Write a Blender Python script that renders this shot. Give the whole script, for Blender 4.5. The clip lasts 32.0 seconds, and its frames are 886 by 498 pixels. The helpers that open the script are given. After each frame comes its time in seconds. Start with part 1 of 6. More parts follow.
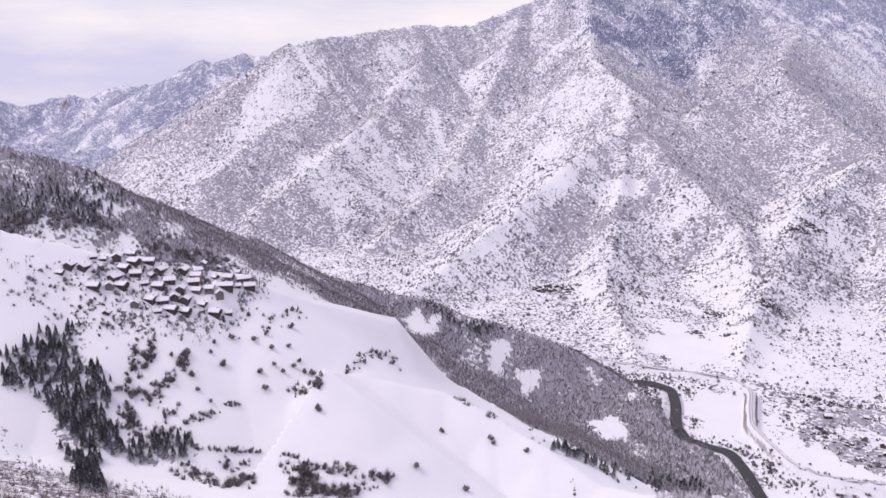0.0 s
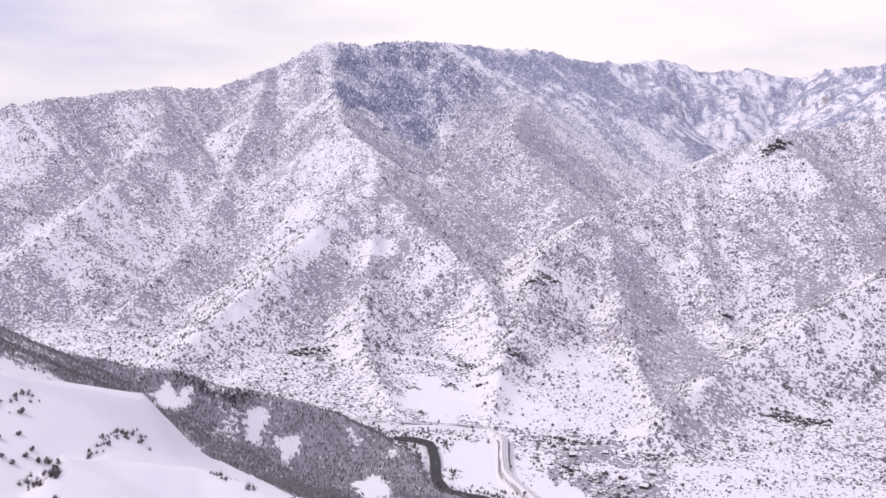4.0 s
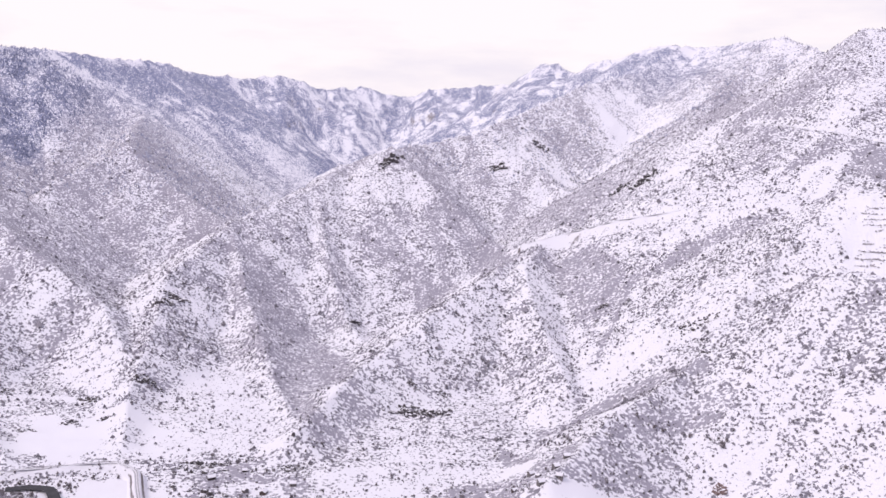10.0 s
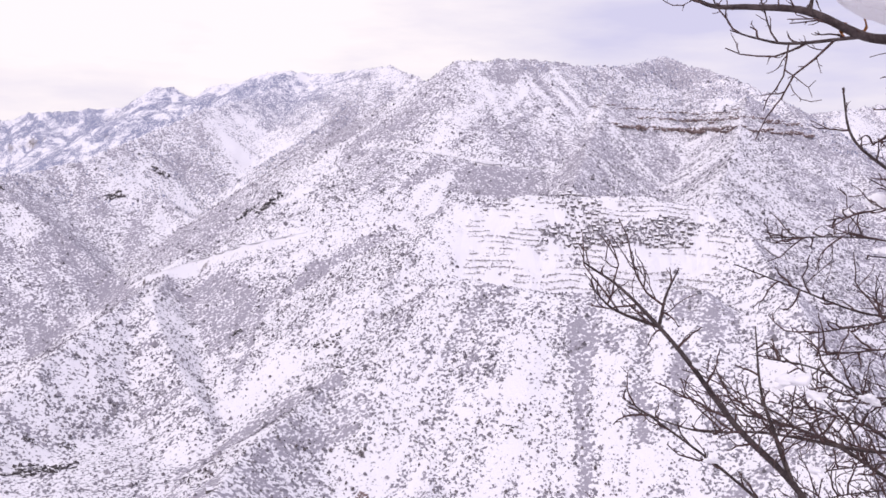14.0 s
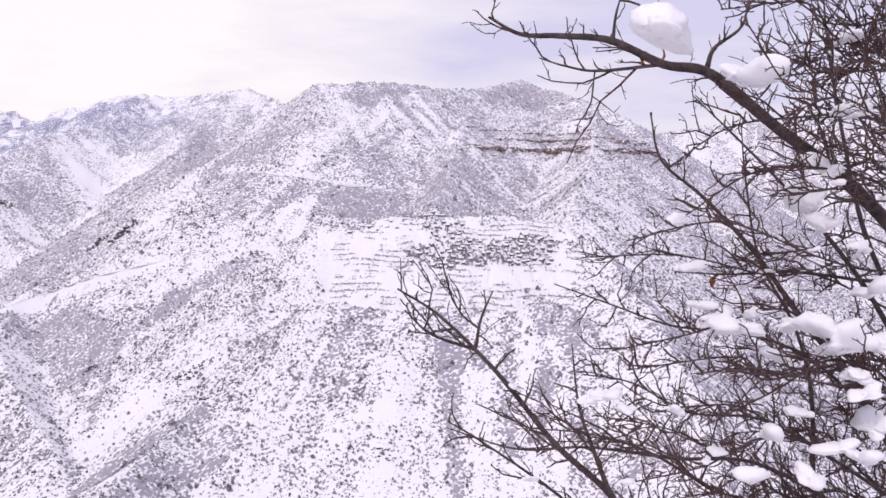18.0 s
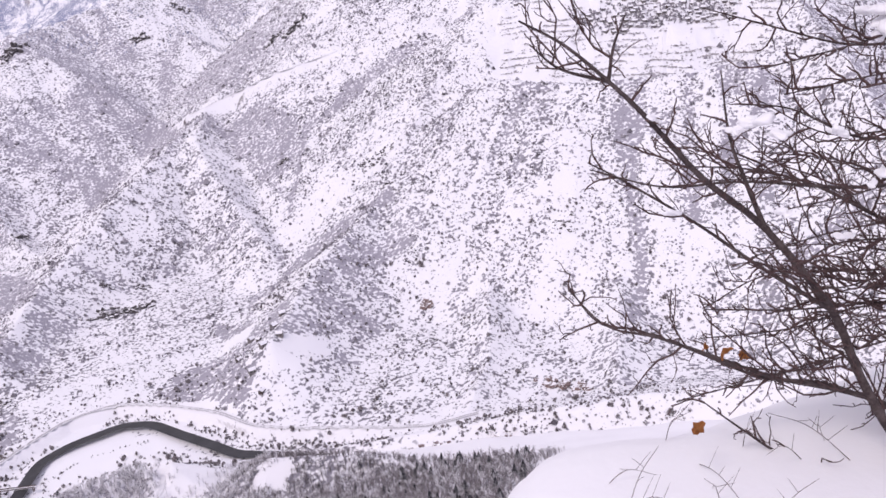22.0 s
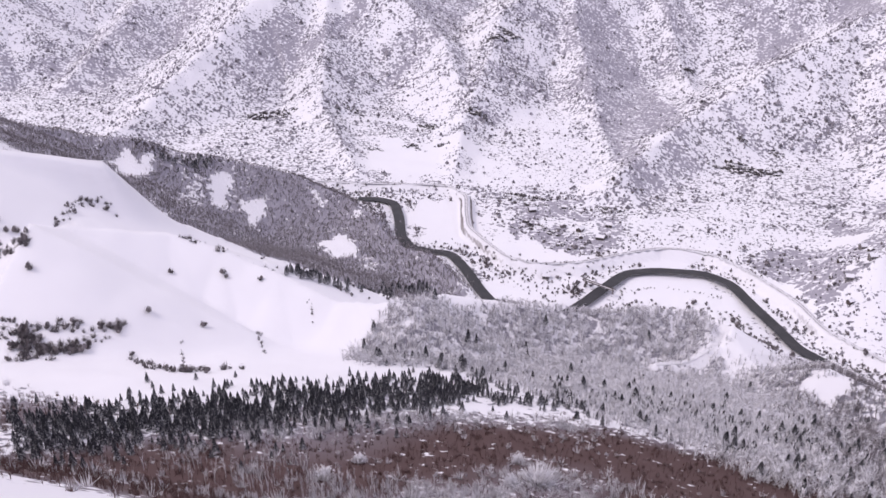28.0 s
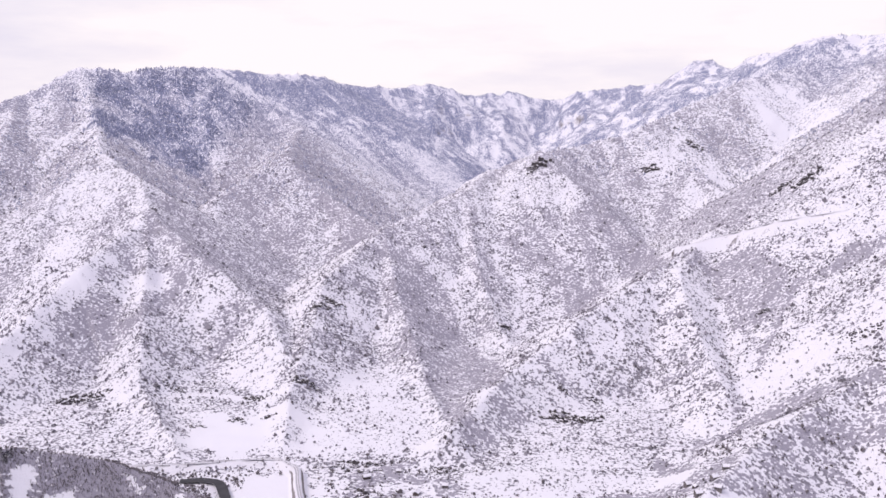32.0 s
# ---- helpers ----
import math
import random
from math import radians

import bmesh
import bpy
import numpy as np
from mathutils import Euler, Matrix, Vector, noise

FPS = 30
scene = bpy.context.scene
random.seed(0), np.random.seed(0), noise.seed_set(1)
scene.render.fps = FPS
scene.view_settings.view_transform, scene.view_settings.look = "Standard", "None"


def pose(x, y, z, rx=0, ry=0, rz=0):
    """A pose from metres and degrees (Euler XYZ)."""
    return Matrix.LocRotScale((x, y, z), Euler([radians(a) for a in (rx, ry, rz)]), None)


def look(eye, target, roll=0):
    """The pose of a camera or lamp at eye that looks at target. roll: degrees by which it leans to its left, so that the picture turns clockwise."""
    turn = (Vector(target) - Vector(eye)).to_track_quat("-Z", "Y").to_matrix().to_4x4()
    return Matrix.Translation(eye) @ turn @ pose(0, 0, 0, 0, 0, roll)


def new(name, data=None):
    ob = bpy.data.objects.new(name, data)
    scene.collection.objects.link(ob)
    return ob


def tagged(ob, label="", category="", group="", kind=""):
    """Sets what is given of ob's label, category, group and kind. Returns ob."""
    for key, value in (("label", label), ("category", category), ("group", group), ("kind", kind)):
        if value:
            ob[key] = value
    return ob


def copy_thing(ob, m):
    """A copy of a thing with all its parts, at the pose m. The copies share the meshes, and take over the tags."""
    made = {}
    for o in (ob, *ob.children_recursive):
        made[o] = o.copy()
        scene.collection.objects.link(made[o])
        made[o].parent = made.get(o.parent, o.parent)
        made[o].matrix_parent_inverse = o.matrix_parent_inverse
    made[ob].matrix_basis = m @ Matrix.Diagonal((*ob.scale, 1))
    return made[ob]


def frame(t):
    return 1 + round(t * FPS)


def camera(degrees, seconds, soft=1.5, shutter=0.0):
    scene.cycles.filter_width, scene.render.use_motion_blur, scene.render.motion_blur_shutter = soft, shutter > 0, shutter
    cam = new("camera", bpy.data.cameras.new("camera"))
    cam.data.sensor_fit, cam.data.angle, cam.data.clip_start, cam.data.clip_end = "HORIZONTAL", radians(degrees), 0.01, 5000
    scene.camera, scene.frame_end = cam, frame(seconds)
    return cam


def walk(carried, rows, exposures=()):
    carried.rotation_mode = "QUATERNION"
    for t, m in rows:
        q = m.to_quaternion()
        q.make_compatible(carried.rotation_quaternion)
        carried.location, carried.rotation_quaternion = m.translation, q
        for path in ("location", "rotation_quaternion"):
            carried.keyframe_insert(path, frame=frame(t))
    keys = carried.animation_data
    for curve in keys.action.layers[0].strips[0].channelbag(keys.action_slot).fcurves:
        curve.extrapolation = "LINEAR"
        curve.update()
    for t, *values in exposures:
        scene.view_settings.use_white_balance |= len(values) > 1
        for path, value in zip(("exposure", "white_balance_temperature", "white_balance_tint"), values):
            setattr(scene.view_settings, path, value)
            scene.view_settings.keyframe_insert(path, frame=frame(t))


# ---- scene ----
cam = camera(53.72, 32.0, soft=1.6)
# seconds, eye (x, y, z), heading east of north, tilt and roll in degrees
WALK = [
    (0.0, -0.166, 0.081, 409.980, -37.98, -13.59, -0.17),
    (0.5, -0.166, 0.081, 409.980, -36.85, -12.75, 0.50),
    (1.0, -0.166, 0.081, 409.980, -35.24, -12.03, 0.66),
    (1.5, -0.166, 0.081, 409.980, -33.65, -11.28, 0.91),
    (2.0, -0.166, 0.081, 409.980, -31.27, -10.36, 1.30),
    (2.5, -0.166, 0.081, 409.980, -29.01, -9.93, 1.26),
    (3.0, -0.166, 0.081, 409.980, -25.75, -9.49, 1.47),
    (3.5, -0.166, 0.081, 409.980, -23.62, -9.45, 1.04),
    (5.5, -0.166, 0.081, 409.980, -14.29, -8.99, 1.73),
    (6.0, -0.166, 0.081, 409.980, -11.70, -8.65, 2.48),
    (6.5, -0.166, 0.081, 409.980, -9.97, -8.68, 2.68),
    (7.0, -0.166, 0.081, 409.980, -7.98, -8.63, 2.82),
    (7.5, -0.166, 0.081, 409.980, -5.29, -8.54, 3.16),
    (8.0, -0.163, 0.079, 409.980, -2.64, -8.60, 2.79),
    (8.5, -0.160, 0.078, 409.980, -0.72, -8.62, 1.53),
    (9.0, -0.158, 0.077, 409.981, 0.00, -8.23, 1.58),
    (9.5, -0.155, 0.075, 409.981, 0.61, -7.96, 2.57),
    (10.0, -0.152, 0.074, 409.981, 2.56, -8.08, 1.46),
    (10.5, -0.149, 0.073, 409.982, 6.11, -8.73, 1.30),
    (11.0, -0.147, 0.071, 409.982, 9.86, -8.33, 0.99),
    (11.5, -0.144, 0.070, 409.982, 12.75, -7.98, 0.94),
    (12.0, -0.141, 0.069, 409.983, 16.24, -7.30, 0.80),
    (12.5, -0.138, 0.067, 409.983, 19.00, -6.74, 0.98),
    (13.0, -0.136, 0.066, 409.983, 21.56, -6.44, 0.91),
    (13.5, -0.133, 0.064, 409.984, 24.37, -6.16, 1.09),
    (14.0, -0.120, 0.051, 409.987, 26.61, -6.07, 0.69),
    (14.5, -0.108, 0.035, 409.987, 28.99, -5.97, 0.88),
    (15.0, -0.106, 0.027, 409.993, 30.67, -5.72, 0.68),
    (15.5, -0.101, 0.018, 409.993, 31.78, -5.40, 0.34),
    (17.5, -0.005, 0.017, 409.998, 34.93, -4.85, -0.20),
    (18.0, 0.000, 0.000, 410.000, 35.43, -4.59, -0.25),
    (18.5, 0.011, -0.008, 409.999, 36.96, -4.28, -0.03),
    (19.0, 0.003, -0.002, 409.988, 36.85, -5.03, -0.19),
    (19.5, 0.004, 0.006, 409.968, 34.70, -6.80, -0.52),
    (20.0, -0.002, -0.013, 409.966, 31.56, -8.30, -1.85),
    (20.5, 0.027, -0.003, 409.974, 29.26, -10.83, -3.30),
    (21.0, 0.044, 0.010, 409.946, 27.79, -13.60, -4.33),
    (21.5, 0.088, 0.015, 409.921, 25.69, -15.88, -5.85),
    (22.0, 0.127, -0.004, 409.893, 22.92, -18.45, -6.90),
    (22.5, 0.150, -0.012, 409.895, 21.30, -21.09, -7.58),
    (23.0, 0.165, -0.008, 409.905, 18.34, -23.36, -6.64),
    (23.5, 0.140, -0.010, 409.912, 15.02, -24.67, -5.47),
    (24.0, 0.095, 0.010, 409.903, 12.32, -25.23, -3.90),
    (24.5, 0.080, 0.010, 409.898, 8.30, -26.25, -2.99),
    (25.0, 0.055, 0.000, 409.897, 3.90, -26.68, -1.72),
    (25.5, 0.022, -0.015, 409.900, 0.63, -27.08, -0.78),
    (26.0, -0.013, -0.030, 409.910, -2.97, -27.33, -0.48),
    (26.5, -0.040, -0.050, 409.930, -7.24, -27.27, -0.39),
    (28.5, -0.050, -0.060, 409.970, -19.96, -23.10, 0.64),
    (29.0, -0.050, -0.060, 409.970, -19.30, -20.62, 0.90),
    (29.5, -0.050, -0.060, 409.970, -17.76, -18.81, 0.77),
    (30.0, -0.050, -0.060, 409.970, -15.56, -16.64, 0.36),
    (30.5, -0.050, -0.060, 409.970, -13.22, -14.41, -0.07),
    (31.0, -0.050, -0.060, 409.970, -9.99, -11.85, 0.34),
    (31.5, -0.050, -0.060, 409.970, -8.44, -9.76, -0.06),
    (32.0, -0.050, -0.060, 409.970, -7.28, -7.88, -0.42),
]


def heading(row):
    t, x, y, z, az, el, roll = row
    a, e = radians(az), radians(el)
    way = Vector((math.sin(a) * math.cos(e), math.cos(a) * math.cos(e), math.sin(e)))
    return t, look((x, y, z), Vector((x, y, z)) + way * 10, roll)


walk(cam, [heading(r) for r in WALK], exposures=[(0.0, 0.3, 6760, 19), (32.0, 0.3, 6760, 19)])

# ---- light: a bright overcast winter sky ----
world = bpy.data.worlds.new("winter_sky")
scene.world = world
world.use_nodes = True
wn, wl = world.node_tree.nodes, world.node_tree.links
wn.clear()
w_out = wn.new("ShaderNodeOutputWorld")
w_bg = wn.new("ShaderNodeBackground")
w_sky = wn.new("ShaderNodeTexSky")
w_sky.sky_type, w_sky.sun_disc = "NISHITA", False
w_sky.sun_elevation, w_sky.sun_rotation = radians(50), radians(-119)
w_scale = wn.new("ShaderNodeVectorMath")
w_scale.operation = "SCALE"
w_scale.inputs[3].default_value = 0.10
# a broken cloud layer, thicker and brighter towards the north, bluish where it thins
w_co = wn.new("ShaderNodeTexCoord")
w_map = wn.new("ShaderNodeMapping")
w_map.inputs["Scale"].default_value = (1.0, 1.0, 4.5)
w_noise = wn.new("ShaderNodeTexNoise")
w_noise.inputs["Scale"].default_value, w_noise.inputs["Detail"].default_value, w_noise.inputs["Roughness"].default_value = 2.3, 6, 0.55
w_sep = wn.new("ShaderNodeSeparateXYZ")
w_add = wn.new("ShaderNodeMath")
w_add.operation = "MULTIPLY_ADD"
w_add.inputs[1].default_value = 0.45
w_ramp = wn.new("ShaderNodeValToRGB")
w_ramp.color_ramp.elements[0].position, w_ramp.color_ramp.elements[0].color = 0.64, (0.60, 0.62, 0.82, 1)
w_ramp.color_ramp.elements[1].position, w_ramp.color_ramp.elements[1].color = 0.95, (0.93, 0.92, 0.94, 1)
w_mid = w_ramp.color_ramp.elements.new(0.80)
w_mid.color = (0.77, 0.775, 0.87, 1)
wl.new(w_co.outputs["Generated"], w_map.inputs[0])
wl.new(w_map.outputs[0], w_noise.inputs["Vector"])
wl.new(w_co.outputs["Generated"], w_sep.inputs[0])
wl.new(w_sep.outputs[1], w_add.inputs[0])
wl.new(w_noise.outputs["Fac"], w_add.inputs[2])
wl.new(w_add.outputs[0], w_ramp.inputs[0])
w_mix = wn.new("ShaderNodeMixRGB")
w_mix.inputs[0].default_value = 0.96
wl.new(w_ramp.outputs[0], w_mix.inputs[2])
wl.new(w_sky.outputs[0], w_scale.inputs[0])
wl.new(w_scale.outputs[0], w_mix.inputs[1])
wl.new(w_mix.outputs[0], w_bg.inputs[0])
wl.new(w_bg.outputs[0], w_out.inputs[0])
w_bg.inputs[1].default_value = 0.88
sun = new("sun", bpy.data.lights.new("sun", "SUN"))
sun.data.energy, sun.data.angle, sun.data.color = 1.25, radians(16), (1, 0.96, 0.92)
sun.matrix_world = look((0, 0, 900), (200, 110, 630))


# ---- materials ----
def material(name, base, rough=0.8):
    m = bpy.data.materials.new(name)
    m.use_nodes = True
    b = m.node_tree.nodes["Principled BSDF"]
    b.inputs["Base Color"].default_value = (*base, 1)
    b.inputs["Roughness"].default_value = rough
    b.inputs["Specular IOR Level"].default_value = 0.2
    return m


class Nodes:
    """Short hand for building one material's nodes."""

    def __init__(self, m):
        self.tree = m.node_tree
        self.bsdf = m.node_tree.nodes["Principled BSDF"]

    def add(self, kind, **sockets):
        n = self.tree.nodes.new(kind)
        for key, value in sockets.items():
            self.put(n.inputs[int(key[1:]) if key[0] == "i" and key[1:].isdigit() else key.replace("_", " ")], value)
        return n

    def put(self, socket, value):
        if isinstance(value, bpy.types.NodeSocket):
            self.tree.links.new(value, socket)
        else:
            socket.default_value = value

    def noise(self, scale, detail=3.0, rough=0.6, vector=None):
        n = self.add("ShaderNodeTexNoise", Scale=scale, Detail=detail, Roughness=rough)
        self.put(n.inputs["Vector"], vector if vector is not None else self.coords())
        return n.outputs["Fac"]

    def coords(self):
        return self.add("ShaderNodeNewGeometry").outputs["Position"]

    def step(self, value, low, high):
        n = self.add("ShaderNodeMapRange", Value=value, From_Min=low, From_Max=high)
        n.interpolation_type = "SMOOTHSTEP"
        return n.outputs[0]

    def math(self, op, a, b=0.0):
        n = self.add("ShaderNodeMath", i0=a, i1=b)
        n.operation = op
        return n.outputs[0]

    def mix(self, fac, a, b):
        n = self.add("ShaderNodeMixRGB", i0=fac, i1=a, i2=b)
        return n.outputs[0]

    def bump(self, height, strength, distance):
        n = self.add("ShaderNodeBump", Height=height, Strength=strength, Distance=distance)
        self.put(self.bsdf.inputs["Normal"], n.outputs[0])

    def up(self):
        g = self.add("ShaderNodeNewGeometry")
        n = self.add("ShaderNodeSeparateXYZ", i0=g.outputs["Normal"])
        return n.outputs[2]

    def island(self):
        return self.add("ShaderNodeNewGeometry").outputs["Random Per Island"]

    def base(self, colour):
        self.put(self.bsdf.inputs["Base Color"], colour)


SNOW = (0.84, 0.83, 0.85, 1)


def ground_material():
    m = material("snowy_ground", SNOW[:3], 0.75)
    n = Nodes(m)
    cover = n.add("ShaderNodeAttribute")
    cover.attribute_name = "cover"
    sep = n.add("ShaderNodeSeparateXYZ", i0=cover.outputs["Vector"])
    thicket, brown, bare = sep.outputs[0], sep.outputs[1], sep.outputs[2]
    # twigs and litter that show through thin snow under trees
    fine = n.math("MULTIPLY", n.math("SUBTRACT", n.noise(0.21, 2, 0.55), 0.5), 3.4)
    mid = n.math("MULTIPLY", n.math("SUBTRACT", n.noise(0.055, 3, 0.6), 0.5), 1.3)
    mask = n.math("MULTIPLY", n.step(n.math("ADD", n.math("ADD", fine, mid), thicket), 0.52, 0.82), n.step(thicket, 0.02, 0.16))
    sparse = n.mix(n.noise(0.3, 3), (0.15, 0.142, 0.162, 1), (0.28, 0.268, 0.30, 1))
    dense = n.mix(n.noise(0.4, 4, 0.75), (0.24, 0.228, 0.262, 1), (0.46, 0.44, 0.49, 1))
    twig = n.mix(n.step(thicket, 0.45, 0.8), sparse, dense)
    # blue-grey air haze mixed into the ground colour of far woods
    haze_blue = n.add("ShaderNodeAttribute")
    haze_blue.attribute_name = "haze_blue"
    twig = n.mix(haze_blue.outputs["Fac"], twig, (0.26, 0.28, 0.39, 1))
    twig = n.mix(brown, twig, (0.095, 0.056, 0.053, 1))
    snow = n.mix(n.noise(0.012, 3), (0.80, 0.79, 0.82, 1), (0.87, 0.86, 0.875, 1))
    colour = n.mix(mask, snow, twig)
    # steep bare earth and rock
    rock = n.mix(n.noise(0.25, 5, 0.7), (0.10, 0.085, 0.08, 1), (0.24, 0.2, 0.19, 1))
    steep = n.step(n.math("ADD", n.math("SUBTRACT", 1.0, n.up()), n.math("MULTIPLY", n.noise(0.09, 4, 0.7), 0.35)), 0.50, 0.62)
    colour = n.mix(n.math("MULTIPLY", steep, bare), colour, rock)
    n.base(colour)
    n.bump(n.math("ADD", n.math("MULTIPLY", n.noise(0.35, 5, 0.65), bare), n.math("MULTIPLY", n.noise(14.0, 4, 0.6), 0.006)), 0.5, 1.2)
    return m


def plant_material(name, dark, light, snow, low=0.35, high=0.8, scale=1.2):
    """Twigs or needles with snow lying on their upper sides."""
    m = material(name, dark[:3], 0.9)
    n = Nodes(m)
    bark = n.mix(n.island(), (*dark, 1), (*light, 1))
    lying = n.step(n.math("ADD", n.up(), n.math("MULTIPLY", n.math("SUBTRACT", n.noise(scale, 2), 0.5), 1.3)), low, high)
    n.base(n.mix(n.math("MULTIPLY", lying, snow), bark, SNOW))
    return m


def plain_material(name, a, b, scale, rough=0.85, bump=0.3, distance=0.05):
    m = material(name, a, rough)
    n = Nodes(m)
    f = n.math("ADD", n.math("MULTIPLY", n.noise(scale, 4, 0.65), 0.7), n.math("MULTIPLY", n.noise(scale * 6, 3, 0.6), 0.3))
    n.base(n.mix(n.step(f, 0.3, 0.7), (*a, 1), (*b, 1)))
    n.bump(f, bump, distance)
    return m


def rock_material(name, a, b):
    m = material(name, a, 0.9)
    n = Nodes(m)
    f = n.noise(0.35, 5, 0.7)
    bare = n.mix(n.step(f, 0.3, 0.7), (*a, 1), (*b, 1))
    lying = n.step(n.math("ADD", n.up(), n.math("MULTIPLY", n.math("SUBTRACT", n.noise(0.6, 3), 0.5), 0.9)), 0.72, 0.9)
    n.base(n.mix(lying, bare, SNOW))
    n.bump(f, 0.8, 0.6)
    return m


M_GROUND = ground_material()
M_SHRUB = plant_material("snowy_shrub", (0.11, 0.10, 0.112), (0.33, 0.31, 0.34), 0.6, 0.5, 1.1, 0.6)
M_BARE = plant_material("bare_twigs", (0.15, 0.13, 0.138), (0.34, 0.31, 0.32), 0.45, 0.4, 1.0, 0.8)
M_FROST = plant_material("frosted_twigs", (0.26, 0.245, 0.255), (0.70, 0.68, 0.70), 0.9, -0.2, 0.5, 0.5)
M_BROWN = plant_material("brown_scrub", (0.09, 0.05, 0.047), (0.17, 0.11, 0.10), 0.5, 0.4, 1.0, 0.7)
M_FIR = plant_material("fir_needles", (0.035, 0.035, 0.040), (0.09, 0.089, 0.096), 0.75, 0.25, 0.6, 1.8)
# blue-grey of distant haze is built into this needle colour
M_HAZYFIR = plant_material("hazy_conifers", (0.20, 0.22, 0.31), (0.42, 0.44, 0.56), 0.7, 0.25, 0.9, 0.3)
M_HEDGE = plant_material("hedge_twigs", (0.085, 0.072, 0.076), (0.24, 0.215, 0.22), 0.5, 0.5, 1.0, 0.8)
M_BARK = plain_material("bark", (0.035, 0.025, 0.024), (0.10, 0.078, 0.072), 30, 0.9, 0.7, 0.01)
M_PACKED = plain_material("packed_snow", (0.62, 0.61, 0.63), (0.80, 0.79, 0.81), 0.4, 0.7, 0.4, 0.2)
M_TRACK = plain_material("wheel_tracks", (0.30, 0.28, 0.29), (0.52, 0.50, 0.52), 0.5, 0.7, 0.4, 0.1)
M_ROOFSNOW = plain_material("roof_snow", (0.80, 0.79, 0.81), (0.86, 0.85, 0.87), 0.8, 0.75, 0.3, 0.1)
M_WALL_STONE = plain_material("house_stone", (0.13, 0.115, 0.112), (0.27, 0.245, 0.24), 1.5, 0.9, 0.5, 0.05)
M_WALL_WOOD = plain_material("house_boards", (0.065, 0.05, 0.047), (0.13, 0.105, 0.098), 2.0, 0.85, 0.5, 0.03)
M_WALL_OCHRE = plain_material("house_plaster", (0.42, 0.27, 0.17), (0.52, 0.36, 0.24), 0.8, 0.9, 0.2, 0.02)
M_DARKPANE = plain_material("window_pane", (0.02, 0.022, 0.026), (0.05, 0.055, 0.06), 0.5, 0.15, 0.0)
M_ROCK = rock_material("grey_rock", (0.045, 0.04, 0.042), (0.15, 0.135, 0.135))
M_REDROCK = rock_material("red_rock", (0.16, 0.11, 0.102), (0.29, 0.218, 0.205))
M_WATER = plain_material("river_water", (0.03, 0.03, 0.034), (0.055, 0.054, 0.06), 0.08, 0.5, 0.15, 0.2)
# ---- ground ----
RIDGES = []


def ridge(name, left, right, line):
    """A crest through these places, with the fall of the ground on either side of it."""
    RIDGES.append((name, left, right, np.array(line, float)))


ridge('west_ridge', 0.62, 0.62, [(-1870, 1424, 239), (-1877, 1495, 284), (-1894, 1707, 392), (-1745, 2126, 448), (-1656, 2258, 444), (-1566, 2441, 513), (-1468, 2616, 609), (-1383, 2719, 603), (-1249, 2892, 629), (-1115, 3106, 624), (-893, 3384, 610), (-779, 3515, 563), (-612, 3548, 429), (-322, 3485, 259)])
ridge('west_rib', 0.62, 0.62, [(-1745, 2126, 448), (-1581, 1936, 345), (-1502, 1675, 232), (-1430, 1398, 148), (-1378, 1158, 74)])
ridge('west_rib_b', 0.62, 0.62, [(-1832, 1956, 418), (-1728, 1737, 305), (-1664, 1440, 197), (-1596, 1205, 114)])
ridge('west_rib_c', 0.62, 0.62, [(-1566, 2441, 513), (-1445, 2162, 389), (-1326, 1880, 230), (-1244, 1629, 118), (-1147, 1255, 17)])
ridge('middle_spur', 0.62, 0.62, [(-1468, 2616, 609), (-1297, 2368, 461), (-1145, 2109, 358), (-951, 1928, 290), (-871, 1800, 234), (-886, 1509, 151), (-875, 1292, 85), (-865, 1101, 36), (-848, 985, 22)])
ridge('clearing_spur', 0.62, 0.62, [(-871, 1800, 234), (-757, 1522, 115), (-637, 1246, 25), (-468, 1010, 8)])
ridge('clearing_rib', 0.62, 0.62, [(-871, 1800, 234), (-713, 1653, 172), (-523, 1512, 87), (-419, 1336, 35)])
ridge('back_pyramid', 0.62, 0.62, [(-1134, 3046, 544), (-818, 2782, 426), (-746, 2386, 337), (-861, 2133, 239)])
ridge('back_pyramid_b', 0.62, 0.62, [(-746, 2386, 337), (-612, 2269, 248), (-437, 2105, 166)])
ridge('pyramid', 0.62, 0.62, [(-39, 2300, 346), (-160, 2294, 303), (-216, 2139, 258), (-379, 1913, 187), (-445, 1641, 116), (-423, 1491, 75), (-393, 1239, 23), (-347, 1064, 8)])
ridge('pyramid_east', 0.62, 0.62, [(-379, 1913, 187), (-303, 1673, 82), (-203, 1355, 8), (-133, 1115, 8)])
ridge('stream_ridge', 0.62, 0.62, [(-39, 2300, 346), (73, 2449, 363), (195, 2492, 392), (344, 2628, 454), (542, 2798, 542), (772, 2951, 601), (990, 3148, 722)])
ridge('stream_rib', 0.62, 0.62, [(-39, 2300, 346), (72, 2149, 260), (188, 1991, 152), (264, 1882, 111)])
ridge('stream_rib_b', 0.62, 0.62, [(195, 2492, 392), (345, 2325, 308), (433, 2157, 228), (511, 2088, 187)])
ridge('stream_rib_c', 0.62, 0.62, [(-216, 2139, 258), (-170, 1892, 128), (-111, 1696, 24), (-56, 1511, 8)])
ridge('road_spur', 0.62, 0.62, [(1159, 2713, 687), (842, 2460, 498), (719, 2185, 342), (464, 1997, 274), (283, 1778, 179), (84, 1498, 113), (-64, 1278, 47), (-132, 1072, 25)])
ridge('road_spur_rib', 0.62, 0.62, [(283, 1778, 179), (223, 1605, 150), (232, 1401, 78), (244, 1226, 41)])
